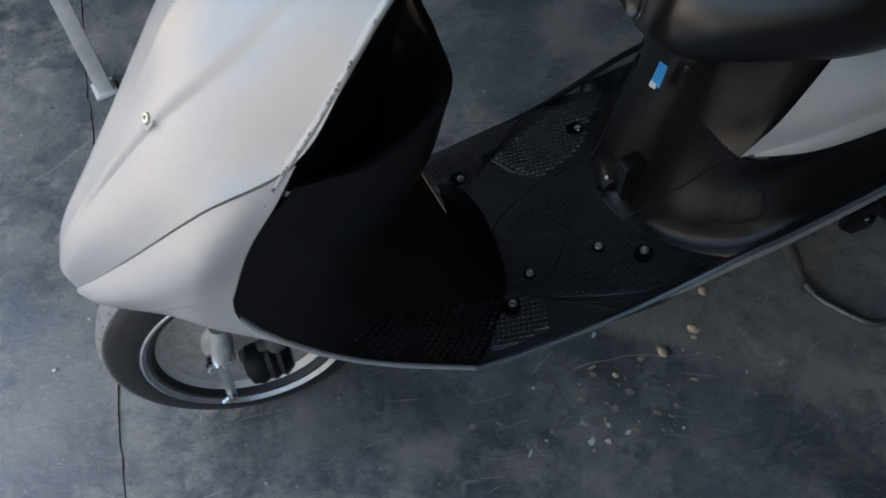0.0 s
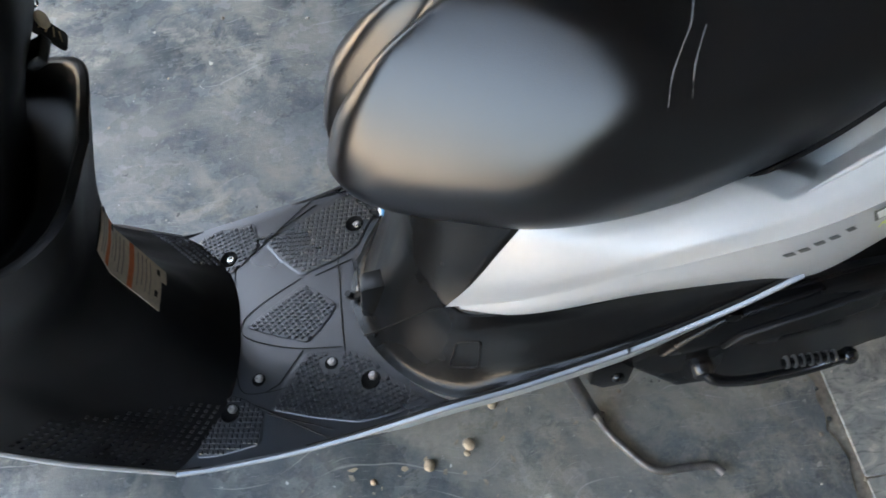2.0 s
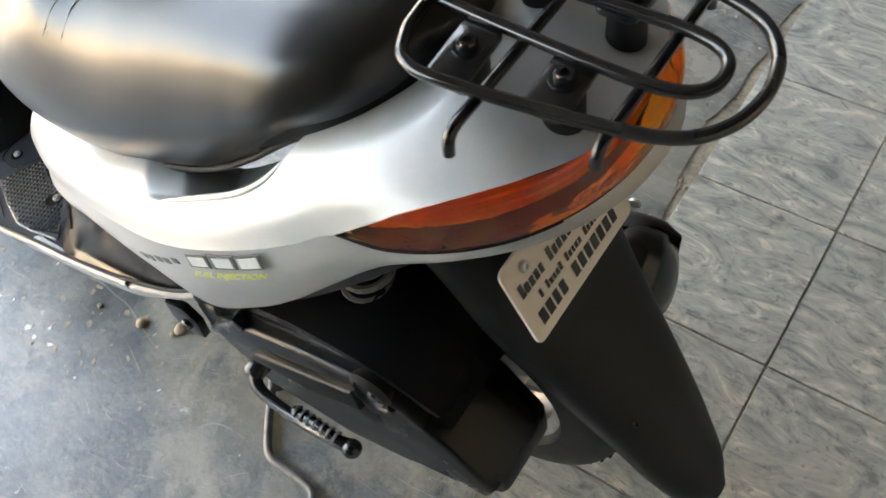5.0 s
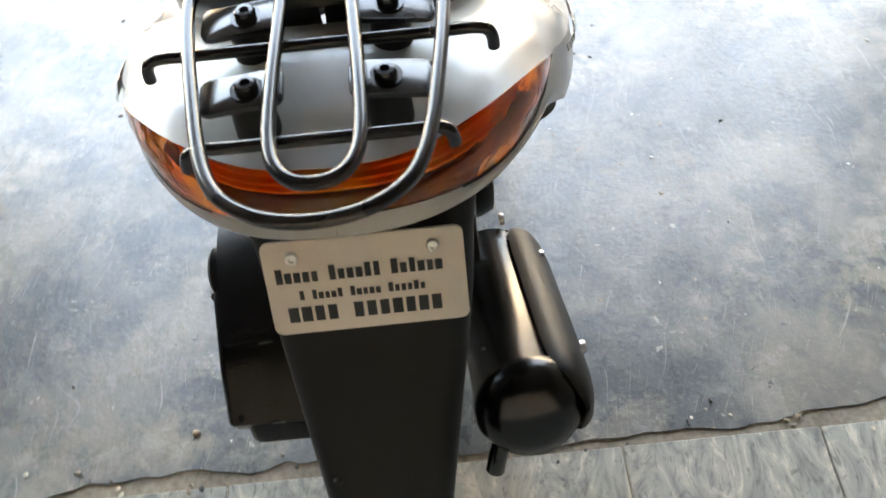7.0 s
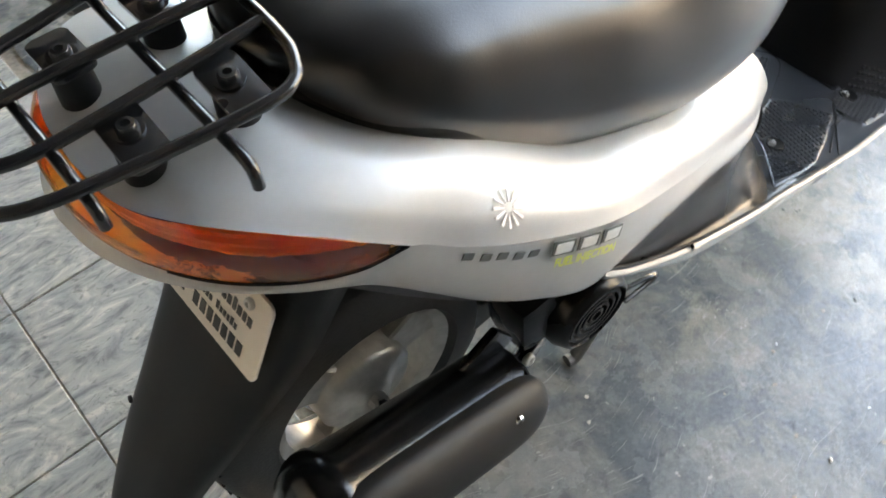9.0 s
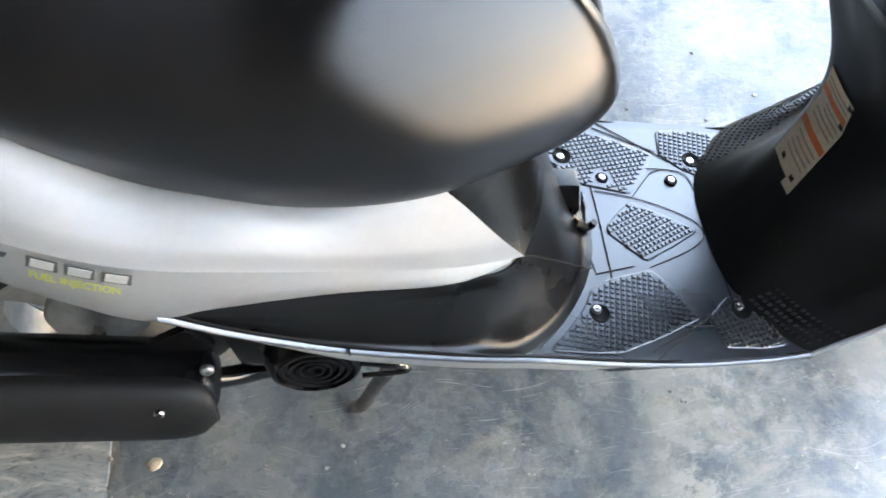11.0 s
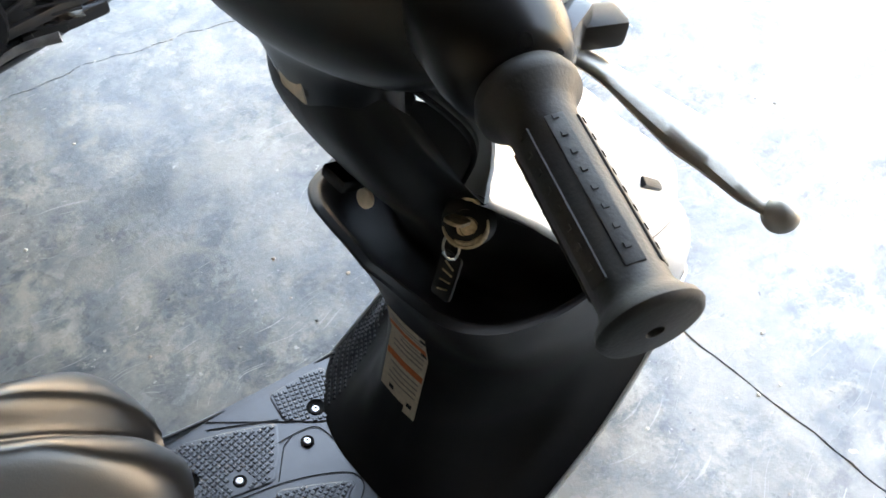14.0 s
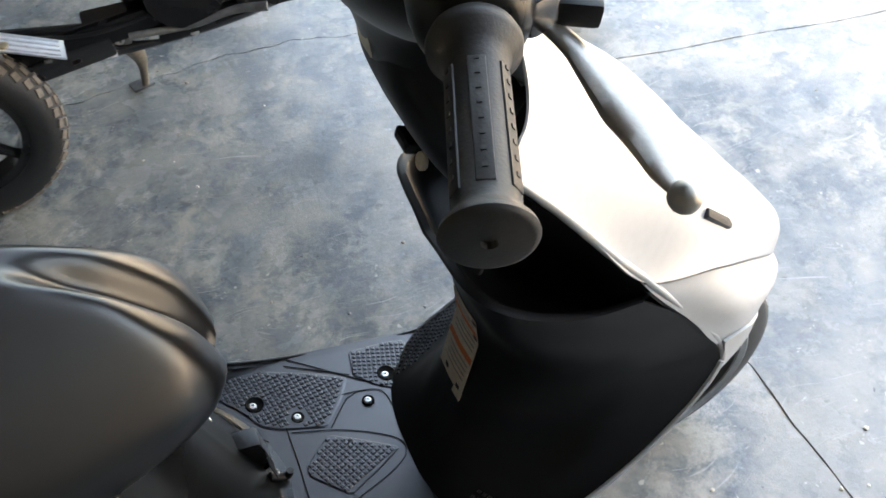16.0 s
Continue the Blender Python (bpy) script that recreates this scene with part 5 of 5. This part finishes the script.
def drive_side():
    """Belt case and air box on the left, kick lever, centre stand."""
    case = [(-.400, .245), (-.396, .300), (-.430, .316), (-.510, .330), (-.600, .365), (-.672, .402), (-.716, .398), (-.770, .362), (-.812, .318), (-.816, .278), (-.790, .255), (-.752, .236), (-.690, .196), (-.600, .165), (-.470, .168)]
    m = Matrix(((1, 0, 0, 0), (0, 0, 1, .160), (0, 1, 0, 0), (0, 0, 0, 1)))
    part("belt_case", slab(case, .095, Matrix.Translation((0, -.008, 0)) @ m, .016, seg=4), ENGINE, scooter, "black cast belt case")
    cleaner = [(-.430, .288), (-.452, .318), (-.492, .350), (-.508, .364), (-.600, .389), (-.664, .409), (-.722, .402), (-.778, .362), (-.815, .318), (-.806, .292), (-.700, .296), (-.560, .288)]
    part("air_cleaner", slab(cleaner, .090, Matrix.Translation((0, .006, 0)) @ m, .009, seg=4), ENGINE, scooter, "black plastic air cleaner case")
    lid = [(-.500, .300), (-.520, .326), (-.600, .358), (-.664, .390), (-.668, .352), (-.600, .320)]
    part("air_box_lid", slab(lid, .012, Matrix.Translation((0, .0135, 0)) @ m, .004), BLACK, scooter)
    part("case_notch", turned([(0, 0), (0, .022), (.010, .025), (.014, .018), (.004, .015), (.004, 0)], 24, "y", (-.684, .155, .400)), BLACK, scooter)
    part("case_rib", tube([(-.512, .148, .3655), (-.600, .148, .3905), (-.668, .148, .4105)], .0035, 8), ENGINE, scooter)
    part("case_rib", tube([(-.512, .132, .3680), (-.600, .132, .3930), (-.668, .132, .4130)], .0030, 8), ENGINE, scooter)
    part("case_rib", tube([(-.512, .118, .3690), (-.600, .118, .3945), (-.660, .118, .4135)], .0030, 8), ENGINE, scooter)
    part("notch_wall", tube([(-.664, .166, .390), (-.672, .166, .378), (-.688, .166, .374), (-.704, .166, .380), (-.709, .166, .394)], .0045, 10, 20), ENGINE, scooter)
    part("notch_bolt", turned([(0, 0), (0, .0075), (.006, .0075), (.008, .005), (.008, 0)], 6, "y", (-.686, .160, .392)), BLACK_METAL, scooter)
    part("case_lug", box((.016, .020, .016), (-.503, .158, .362), (0, -15, 0), .004), ENGINE, scooter)
    top = [[(-.41, .15, .305), (-.41, .08, .325), (-.41, .03, .33)], [(-.52, .146, .362), (-.52, .08, .372), (-.52, .03, .374)], [(-.66, .150, .405), (-.66, .08, .42), (-.66, .03, .42)], [(-.76, .150, .372), (-.76, .08, .38), (-.76, .03, .375)]]
    part("air_box", sheet(grid(top, 12, 24), .03), ENGINE, scooter, "black air box above the belt case")
    part("pivot_plate", slab([(-.350, .245), (-.352, .280), (-.385, .290), (-.402, .270), (-.398, .232), (-.368, .228)], .012, Matrix.Translation((0, .004, 0)) @ m, .003), ENGINE, scooter)
    bolt(scooter, (-.383, .164, .258), (0, 1, 0), .008, BLACK_METAL)
    k = part("kick_lever", tube([(-.488, .168, .246), (-.500, .180, .240), (-.530, .185, .236), (-.575, .187, .240), (-.615, .189, .254), (-.645, .190, .272)], [.0085, .0070, .0070, .0070, .0070, .0085], 10, 40), BLACK_METAL, scooter, "black kick starter lever")
    part("lever_boss", turned([(0, 0), (0, .014), (.018, .013), (.021, .010), (.021, 0)], 20, "y", (-.488, .156, .246)), BLACK_METAL, k)
    part("pedal_bar", tube([(-.572, .188, .272), (-.612, .190, .278), (-.648, .191, .274)], .0058, 10, 16), BLACK_METAL, k)
    part("pedal_knob", turned([(-.011 * math.cos(t), .011 * math.sin(t)) for t in np.linspace(0, math.pi, 9)], 16, "x", (-.652, .190, .272)), BLACK_METAL, k)
    for i in range(7):
        f = i / 6
        part("pedal_ring", turned([(0, .0), (0, .0078), (.0026, .0078), (.0026, 0)], 14, "x", (-.634 + .056 * f, .190 - .002 * f, .277 - .002 * f)), GREASY, k)
    part("shock_spring", tube([(-.62 - .02 * t + .024 * math.cos(12 * t * 3), .085 + .024 * math.sin(12 * t * 3), .36 + .14 * t) for t in np.linspace(0, 1, 120)], .0042, 6), GREASY, scooter, "coil spring of the rear shock")
    part("shock_body", tube([(-.62, .085, .34), (-.64, .085, .52)], .014, 14), BLACK_METAL, scooter)
    # engine mass that fills the middle
    part("engine_block", box((.20, .13, .13), (-.46, .03, .235), (0, -8, 0), .02), ENGINE, scooter, "dark engine block")
    part("swing_arm", box((.26, .05, .09), (-.60, .085, .245), (0, 10, 0), .015), ENGINE, scooter)
    stand = part("centre_stand", tube([(-.345, -.10, .130), (-.365, -.095, .08), (-.391, -.090, .010), (-.405, -.088, .008)], .010, 10, 20), GREASY, scooter, "bent steel centre stand")
    part("stand_leg", tube([(-.345, .080, .130), (-.365, .095, .08), (-.392, .105, .010), (-.402, .110, .009)], .010, 10, 20), GREASY, stand)
    part("stand_cross", tube([(-.345, -.10, .130), (-.345, .08, .130)], .011, 10), GREASY, stand)
    part("stand_lever", tube([(-.385, .100, .030), (-.400, .128, .012), (-.425, .165, .009), (-.455, .198, .009), (-.500, .202, .010), (-.535, .206, .011), (-.546, .218, .010)], .0062, 10, 40), GREASY, stand, "rusty stand tread bar")


drive_side()


def exhaust_side():
    a, b = Vector((-.560, -.120, .200)), Vector((-.838, -.136, .312))
    d = (b - a).normalized()
    q = Matrix.Translation(a) @ d.to_track_quat("Z", "Y").to_matrix().to_4x4()
    L = (b - a).length
    bm = turned([(-.012, 0), (-.012, .030), (.004, .048), (.012, .053), (.016, .051), (L - .035, .054), (L - .030, .057), (L - .022, .057), (L - .014, .055), (L, .046), (L + .008, .026), (L + .011, 0)], 48, "z")
    bmesh.ops.transform(bm, matrix=q, verts=bm.verts)
    part("muffler", bm, MUFFLER, scooter, "glossy black steel muffler")
    part("tail_pipe", tube([(-.822, -.112, .285), (-.845, -.100, .262), (-.854, -.095, .240)], .010, 12, 10), BLACK_METAL, scooter)
    # shield: a curved shell over the outer side, oval in outline
    rows = []
    for k in range(31):
        f = k / 30
        half = 1.02 * max(0.0, 1 - abs(2 * f - 1) ** 8) ** .5 + .02
        row = []
        for u in np.linspace(-1, 1, 19):
            ang = half * u + .18
            rr = .0565 + .012 * (1 - abs(u) ** 6) * max(0.0, 1 - abs(2 * f - 1) ** 8)
            c = a + d * (-.012 + (L + .012) * f)
            up_ = Vector((-d.z, 0, d.x)) * -1
            if up_.z < 0:
                up_ = -up_
            row.append(c + Vector((0, -1, 0)) * (rr * math.cos(ang)) + up_ * (rr * math.sin(ang)))
        rows.append(row)
    part("heat_shield", sheet(np.array([[tuple(p) for p in r] for r in rows]), .004), SHIELD_GREY, scooter, "dull black plastic heat shield")
    for p in ((-.599, -.186, .253), (-.777, -.199, .340)):
        bolt(scooter, (p[0], p[1] + .0085, p[2]), (0, -1, .1), .0070)
    part("exhaust_pipe", tube([(-.570, -.120, .205), (-.52, -.10, .170), (-.44, -.07, .150), (-.40, -.03, .16)], .013, 12, 20), BLACK_METAL, scooter)
    part("muffler_stay", box((.06, .012, .05), (-.575, -.10, .265), (0, -30, 0), .004), BLACK_METAL, scooter)
    bolt(scooter, (-.545, -.135, .262), (0, -1, .2), .008)
    # fan cover with rings
    c = (-.428, 0, .220)
    fan = part("fan_cover", turned([(-.070, .062), (-.118, .060), (-.134, .052), (-.136, .048), (-.128, .046), (-.128, 0)], 40, "y", c), ENGINE, scooter, "round black fan cover")
    for r in (.040, .030, .020, .010):
        part("fan_ring", turned([(-.126, r - .003), (-.134, r - .002), (-.134, r + .002), (-.126, r + .003)], 36, "y", c, close=True), BLACK, fan)
    part("wire_guard", tube([(-.375, -.132, .225), (-.330, -.136, .212), (-.318, -.134, .200), (-.324, -.134, .194), (-.375, -.134, .196)], .0035, 8, 30), BLACK_METAL, scooter)
    part("fan_shroud", box((.15, .07, .10), (-.45, -.075, .245), (0, -5, 0), .02), ENGINE, scooter)


exhaust_side()


# ---- background scooter, post and the place ----
def parked_bike():
    b = thing("parked_motorcycle", "dark parked motorcycle with black alloy wheels on a side stand", "motorcycle", (0, 0, 0))
    wheel_at = (-.455, .965, .190)
    prof = [(-.038, .132), (-.042, .152), (-.035, .177), (-.018, .188), (0, .190), (.018, .188), (.035, .177), (.042, .152), (.038, .132), (.032, .124), (-.032, .124)]
    part("tyre", turned(prof, 64, "y", wheel_at, close=True), RUBBER, b, "dusty black tyre")
    tread = bmesh.new()
    for k in range(44):
        for y, r, tilt in ((-.030, .1815, 38), (-.011, .1890, 10), (.011, .1890, -10), (.030, .1815, -38)):
            a = 2 * math.pi * (k + (.5 if abs(y) > .02 else 0)) / 44
            m = Matrix.Translation(wheel_at) @ Matrix.Rotation(a, 4, "Y") @ Matrix.Translation((0, y, r)) @ Matrix.Rotation(radians(tilt), 4, "X")
            geo = bmesh.ops.create_cube(tread, size=1.0)
            bmesh.ops.transform(tread, matrix=m @ Matrix.Rotation(radians(25 if y > 0 else -25), 4, "Z") @ Matrix.Diagonal((.017, .013, .007, 1)), verts=geo["verts"])
    part("tread", tread, DUSTY_RUBBER, b, "tyre tread caked with tan dust", smooth=False)
    part("rim", turned([(-.033, .130), (-.029, .118), (.029, .118), (.033, .130), (.025, .108), (-.025, .108)], 56, "y", wheel_at, close=True), BLACK_METAL, b)
    for k in range(5):
        a = 2 * math.pi * k / 5 + .5
        c, s = math.cos(a), math.sin(a)
        x, y, z = wheel_at
        part("spoke", tube([(x + .03 * c, y, z + .03 * s), (x + .110 * c, y, z + .110 * s)], [.014, .010], 8), BLACK_METAL, b)
    part("hub", turned([(-.05, 0), (-.05, .018), (-.03, .036), (.03, .036), (.05, .018), (.05, 0)], 28, "y", wheel_at), BLACK_METAL, b)
    part("axle_nut", turned([(-.058, 0), (-.058, .010), (-.048, .012), (-.048, 0)], 6, "y", wheel_at), STEEL, b)
    part("swing_arm", box((.34, .030, .045), (-.300, .985, .265), (0, -6, 0), .010), BLACK_METAL, b)
    part("engine", box((.26, .18, .18), (.040, 1.08, .390), (0, 4, 0), .035), ENGINE, b, "greasy dark engine block")
    part("crankcase", turned([(-.12, .0), (-.12, .075), (-.10, .085), (.10, .085), (.12, 0)], 30, "y", (.02, 1.08, .36)), ENGINE, b)
    for k in range(6):
        part("cooling_fin", box((.20, .16, .006), (.13, 1.07, .30 + .020 * k), (0, 14, 0), .002), ENGINE, b)
    part("frame_tube", tube([(-.42, 1.00, .30), (-.20, 1.00, .262), (.10, 1.02, .248), (.45, 1.04, .300)], .014, 12, 30), BLACK_METAL, b)
    part("frame_tube", tube([(-.40, 1.10, .30), (-.10, 1.10, .245), (.25, 1.10, .250), (.60, 1.10, .330)], .012, 12, 30), BLACK_METAL, b)
    part("foot_bar", box((.30, .030, .022), (.10, .995, .315), (0, 4, 8), .006), BLACK, b)
    part("orange_tip", box((.016, .032, .024), (.253, 1.016, .306), (0, 4, 8), .004), ORANGE_PLASTIC, b, "orange plastic bar end")
    for x, y, z in ((.02, 1.00, .262), (-.05, 1.02, .255), (.06, 1.04, .258), (-.12, 1.00, .275)):
        bolt(b, (x, y, z), (0, -1, -.3), .010)
    part("crash_plate", box((.46, .10, .030), (.05, 1.06, .268), (0, 2, 0), .010), ENGINE, b)
    # greasy clutter along the underside: brackets, plugs, links and cables
    part("chain_case", box((.42, .022, .050), (-.245, .985, .300), (0, -4, 0), .010), ENGINE, b)
    part("brake_pedal", tube([(-.10, .975, .292), (.02, .965, .286), (.10, .955, .300), (.16, .935, .302)], [.008, .007, .007, .010], 10, 24), GREASY, b)
    part("cable", tube([(-.30, .99, .34), (-.16, .972, .318), (-.02, .975, .330), (.14, .985, .36)], .004, 8, 24), BLACK, b)
    part("bracket", box((.050, .012, .060), (-.067, .985, .300), (0, 12, 0), .004), STEEL, b, "bright worn bracket")
    part("drain_plug", turned([(-.016, 0), (-.016, .011), (-.006, .012), (-.006, .017), (0, .017), (0, 0)], 6, "z", (-.014, 1.02, .262)), STEEL, b)
    part("sump", box((.120, .120, .050), (.005, 1.05, .272), (0, -4, 0), .014), ENGINE, b)
    for x, y, z, w in ((-.052, 1.00, .272, .013), (.019, 1.00, .247, .010), (-.205, .975, .272, .014), (-.145, .985, .262, .018), (.060, .99, .285, .008), (-.250, .972, .290, .009)):
        part("clamp", box((w * 1.6, .010, w), (x, y, z), (0, 15 * math.sin(40 * x), 0), .003), WHITE_STK if w > .012 else STEEL, b)
    for x in (-.19, -.11, -.02, .05, .12):
        part("lug", box((.022, .030, .030), (x, 1.01, .262 + .02 * math.sin(60 * x) ** 2), (0, 30 * math.sin(25 * x), 0), .006), GREASY if x < -.1 else ENGINE, b)
    part("side_cover", box((.34, .16, .16), (-.22, 1.08, .52), (0, 0, 0), .04), BLACK, b)
    part("body", box((.95, .20, .22), (.0, 1.10, .66), (0, -4, 0), .07, seg=4), BLACK_SATIN, b)
    part("side_stand", tube([(-.118, 1.07, .265), (-.112, 1.11, .20), (-.100, 1.17, .11), (-.105, 1.21, .040), (-.110, 1.222, .006)], [.018, .022, .018, .010, .008], 12, 22), CLAY_DARK, b, "dusty side stand")
    guard = part("chain_guard", box((.30, .060, .004), (-.345, .935, .392), (0, 27, 0), .0015), GUARD, b, "bright ribbed metal guard plate over the tyre")
    for k in range(4):
        part("guard_rib", tube([(-.472, .913 + .015 * k, .459), (-.219, .913 + .015 * k, .330)], .0035, 8), GUARD, guard)
    part("guard_bolt", turned([(0, .009), (.004, .009), (.006, .006), (.006, 0)], 12, "z", (-.30, .915, .374)), LOCK_TAN, guard)
    part("stand_foot", box((.05, .035, .006), (-.118, 1.230, .003), (0, 0, 15), .002), GREASY, b)
    front = (.80, 1.05, .190)
    part("tyre", turned(prof, 64, "y", front, close=True), RUBBER, b)
    part("rim", turned([(-.033, .130), (-.029, .118), (.029, .118), (.033, .130), (.025, .108), (-.025, .108)], 56, "y", front, close=True), BLACK_METAL, b)
    part("fork", tube([(.80, 1.10, .20), (.66, 1.10, .62)], .018, 12), BLACK_METAL, b)


parked_bike()


def metal_post():
    p = thing("metal_post", "chipped white steel post standing on the floor", "post")
    part("post_shaft", box((.030, .034, 1.9), (.640, -.770, .95), (0, 0, 12), .002), POST_WHITE, p)
    part("post_foot", box((.045, .050, .006), (.640, -.770, .003), (0, 0, 12), .001), POST_WHITE, p)


metal_post()


def loose_bits():
    rng = random.Random(11)
    for k in range(150):
        x, y = rng.uniform(-.7, 1.4), rng.uniform(-1.1, 1.8)
        if k >= 90:
            x, y = rng.gauss(-.725, .02), rng.uniform(-1.0, 1.0)
        s = rng.uniform(.0015, .005)
        bm = bmesh.new()
        bmesh.ops.create_icosphere(bm, subdivisions=1, radius=s)
        for v in bm.verts:
            v.co *= rng.uniform(.6, 1.25)
            v.co.z *= .5
        g = part("grit", bm, rng.choice((DIRT, LABEL_PAPER, GUNMETAL)), None)
        g.location = (x, y, s * .3)
        tagged(g, "small crumb of grit lying on the floor", "grit", "grit on the floor")
    # clay pellets beside the floorboard
    for x, y, s in ((-.247, .058, .0075), (-.203, .116, .0085), (-.142, .138, .0080), (-.198, .128, .0045), (-.060, .150, .0045), (-.676, -.138, .0090), (-.66, .30, .0050)):
        bm = bmesh.new()
        bmesh.ops.create_icosphere(bm, subdivisions=2, radius=s)
        for v in bm.verts:
            v.co *= rng.uniform(.88, 1.1)
            v.co.x *= 1.25
            v.co.z *= .7
        g = part("clay_pellet", bm, CLAY, None)
        g.location = (x, y, s * .55)
        g.rotation_euler = (0, 0, rng.uniform(0, 3))
        tagged(g, "small tan lump of dried clay on the floor", "clay lump", "clay lumps on the floor")
    # flat scraped flakes pressed onto the floor
    spots = [(-.013, -.292, .0065, SHADE_AND_SPOT), (.026, -.332, .0075, SHADE_AND_SPOT), (.011, -.361, .0075, SHADE_AND_SPOT)]
    for k in range(110):
        x, y = (rng.gauss(-.10, .12), rng.gauss(.17, .07)) if k < 60 else (rng.uniform(-.65, .6), rng.uniform(-.75, -.22))
        spots.append((x, y, rng.uniform(.003, .011) if k < 60 else rng.uniform(.002, .006), rng.choice((DIRT, DIRT, CLAY, POST_WHITE))))
    for x, y, s, mat in spots:
        n = rng.randint(5, 8)
        turn = rng.uniform(0, 6)
        thin = rng.uniform(.25, .8)
        pts = []
        for i in range(n):
            r = s * rng.uniform(.45, 1.0)
            a, b = r * math.cos(2 * math.pi * i / n), r * thin * math.sin(2 * math.pi * i / n)
            pts.append((a * math.cos(turn) - b * math.sin(turn), a * math.sin(turn) + b * math.cos(turn)))
        g = part("flake", slab(pts, .0008), mat, None)
        g.location = (x, y, .0005)
        tagged(g, "dark flat spot stuck on the floor" if mat is SHADE_AND_SPOT else "thin scraped flake of dried dirt on the floor", "flake", "flakes on the floor")


loose_bits()


def place():
    # screed slabs with open joints; tiles beyond the ragged edge
    X0, XJ, X1, Y0, Y1 = -.722, .672, 3.4, -6.0, 6.0
    ground = thing("floor", "worn dark polished concrete floor in large slabs", "floor", kind="structure")
    rng = random.Random(3)

    def crack(x):
        """The wandering crack behind the motorcycle."""
        return float(np.interp(x, [-.72, -.20, .10, .25, .40, .67], [1.215, 1.240, 1.250, 1.232, 1.188, 1.115])) + .004 * math.sin(31 * x) + .003 * math.sin(83 * x + 1)

    def side_joint(x):
        return .872 - .19 * (min(x, 1.6) - XJ) + .003 * math.sin(17 * x)

    def front_joint(y):
        return XJ + .0025 * math.sin(13 * y) + .0015 * math.sin(41 * y + 2) + .001 * math.sin(97 * y)

    def ragged(y):
        return X0 + .007 * math.sin(7.3 * y) + .005 * math.sin(19.1 * y + 1) + .004 * math.sin(47 * y)

    def line(x0, x1, f, across=False, worn=.0012):
        """One edge of a slab, chipped a little all along."""
        return [((f(v) + rng.uniform(-worn, worn), v) if across else (v, f(v) + rng.uniform(-worn, worn))) for v in np.linspace(x0, x1, 300)]

    def slab_piece(west, east, south, north):
        x0, x1 = west(0), east(0)
        pts = line(x0, x1, south)[:-1] + line(south(x1), north(x1), east, True)[:-1] + line(x1, x0, north)[:-1] + line(north(x0), south(x0), west, True, .004 if west is ragged else .0012)[:-1]
        part("slab", slab(pts, .05, Matrix.Translation((0, 0, 0))), CONCRETE, ground, smooth=False)

    g = .0018
    slab_piece(ragged, lambda y: front_joint(y) - g, lambda x: Y0, lambda x: crack(x) - g * .6)
    slab_piece(lambda y: front_joint(y) + g, lambda y: X1, lambda x: Y0, lambda x: side_joint(x) - g)
    slab_piece(lambda y: front_joint(y) + g, lambda y: X1, lambda x: side_joint(x) + g, lambda x: Y1)
    slab_piece(ragged, lambda y: front_joint(y) - g, lambda x: crack(x) + g * .6, lambda x: Y1)
    bed = part("floor_bed", box((24, 24, .2), (0, 0, -.1045)), DIRT, None)
    tagged(bed, "sandy dirt filling the joints under the floor", "ground", kind="structure")
    part("joint_dirt", box((.050, 12, .02), (X0 - .012, 0, -.0130)), DIRT, ground)
    paving = thing("tile_paving", "grey streaked marble floor tiles with dirty joints", "tiles", kind="structure")
    T = .262
    first = .226
    for i in range(7):
        for j in range(-9, 10):
            w = first if i == 0 else T
            x1 = (X0 - .016) if i == 0 else (X0 - .016 - first - T * (i - 1))
            cx, cy = x1 - w / 2, -.010 + T * j + T / 2
            bm = slab(round_rect(w - .0025, T - .0025, .003, 2), .02, Matrix(), .0012, seg=1)
            if (i, "m") not in CACHE:
                me = bpy.data.meshes.new("tile")
                bm.to_mesh(me)
                me.materials.append(MARBLE)
                CACHE[(i, "m")] = me
            bm.free()
            t = new("tile", CACHE[(i, "m")])
            t.parent = paving
            t.location = (cx, cy, rng.uniform(-.0012, .0008))
            t.rotation_euler = (rng.uniform(-.002, .002), rng.uniform(-.002, .002), 0)

    # unseen walls and roof, added to shape the light, close the place behind; it stays open to the sunlit yard in front
    back = part("bounce_wall_back", box((.2, 5.2, 2.55), (-3.6, .2, 1.275)), WALL_PALE, None)
    tagged(back, "unseen pale wall added to bounce light onto the tail", "wall", kind="structure")
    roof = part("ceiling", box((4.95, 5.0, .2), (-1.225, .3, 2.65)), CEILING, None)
    tagged(roof, "unseen dark roof added to shade the parking place", "ceiling", kind="structure")
    right = part("shade_wall_right", box((5.55, .2, 3.6), (-.725, -2.3, 1.8)), WALL_DIM, None)
    tagged(right, "unseen dark wall added to shade the right side", "wall", kind="structure")
    left = part("shade_wall_left", box((3.9, .2, 2.55), (-1.55, 2.7, 1.275)), WALL_DIM, None)
    tagged(left, "unseen dark wall added to shade the left side", "wall", kind="structure")
    yard = part("yard", box((5.0, 30, .1), (5.9, 0, -.055)), YARD, None)
    tagged(yard, "pale sandy concrete yard in the sun", "yard", kind="structure")
    far = part("wall_yard", box((.3, 30, 2.2), (8.0, 0, 1.1)), WALL, None)
    tagged(far, "sunlit plastered yard wall", "wall", kind="structure")
    gnd = part("ground", box((400, 400, .1), (0, 0, -.30)), DIRT, None)
    tagged(gnd, "dusty open ground outside", "ground", kind="structure")


CACHE = {}
place()
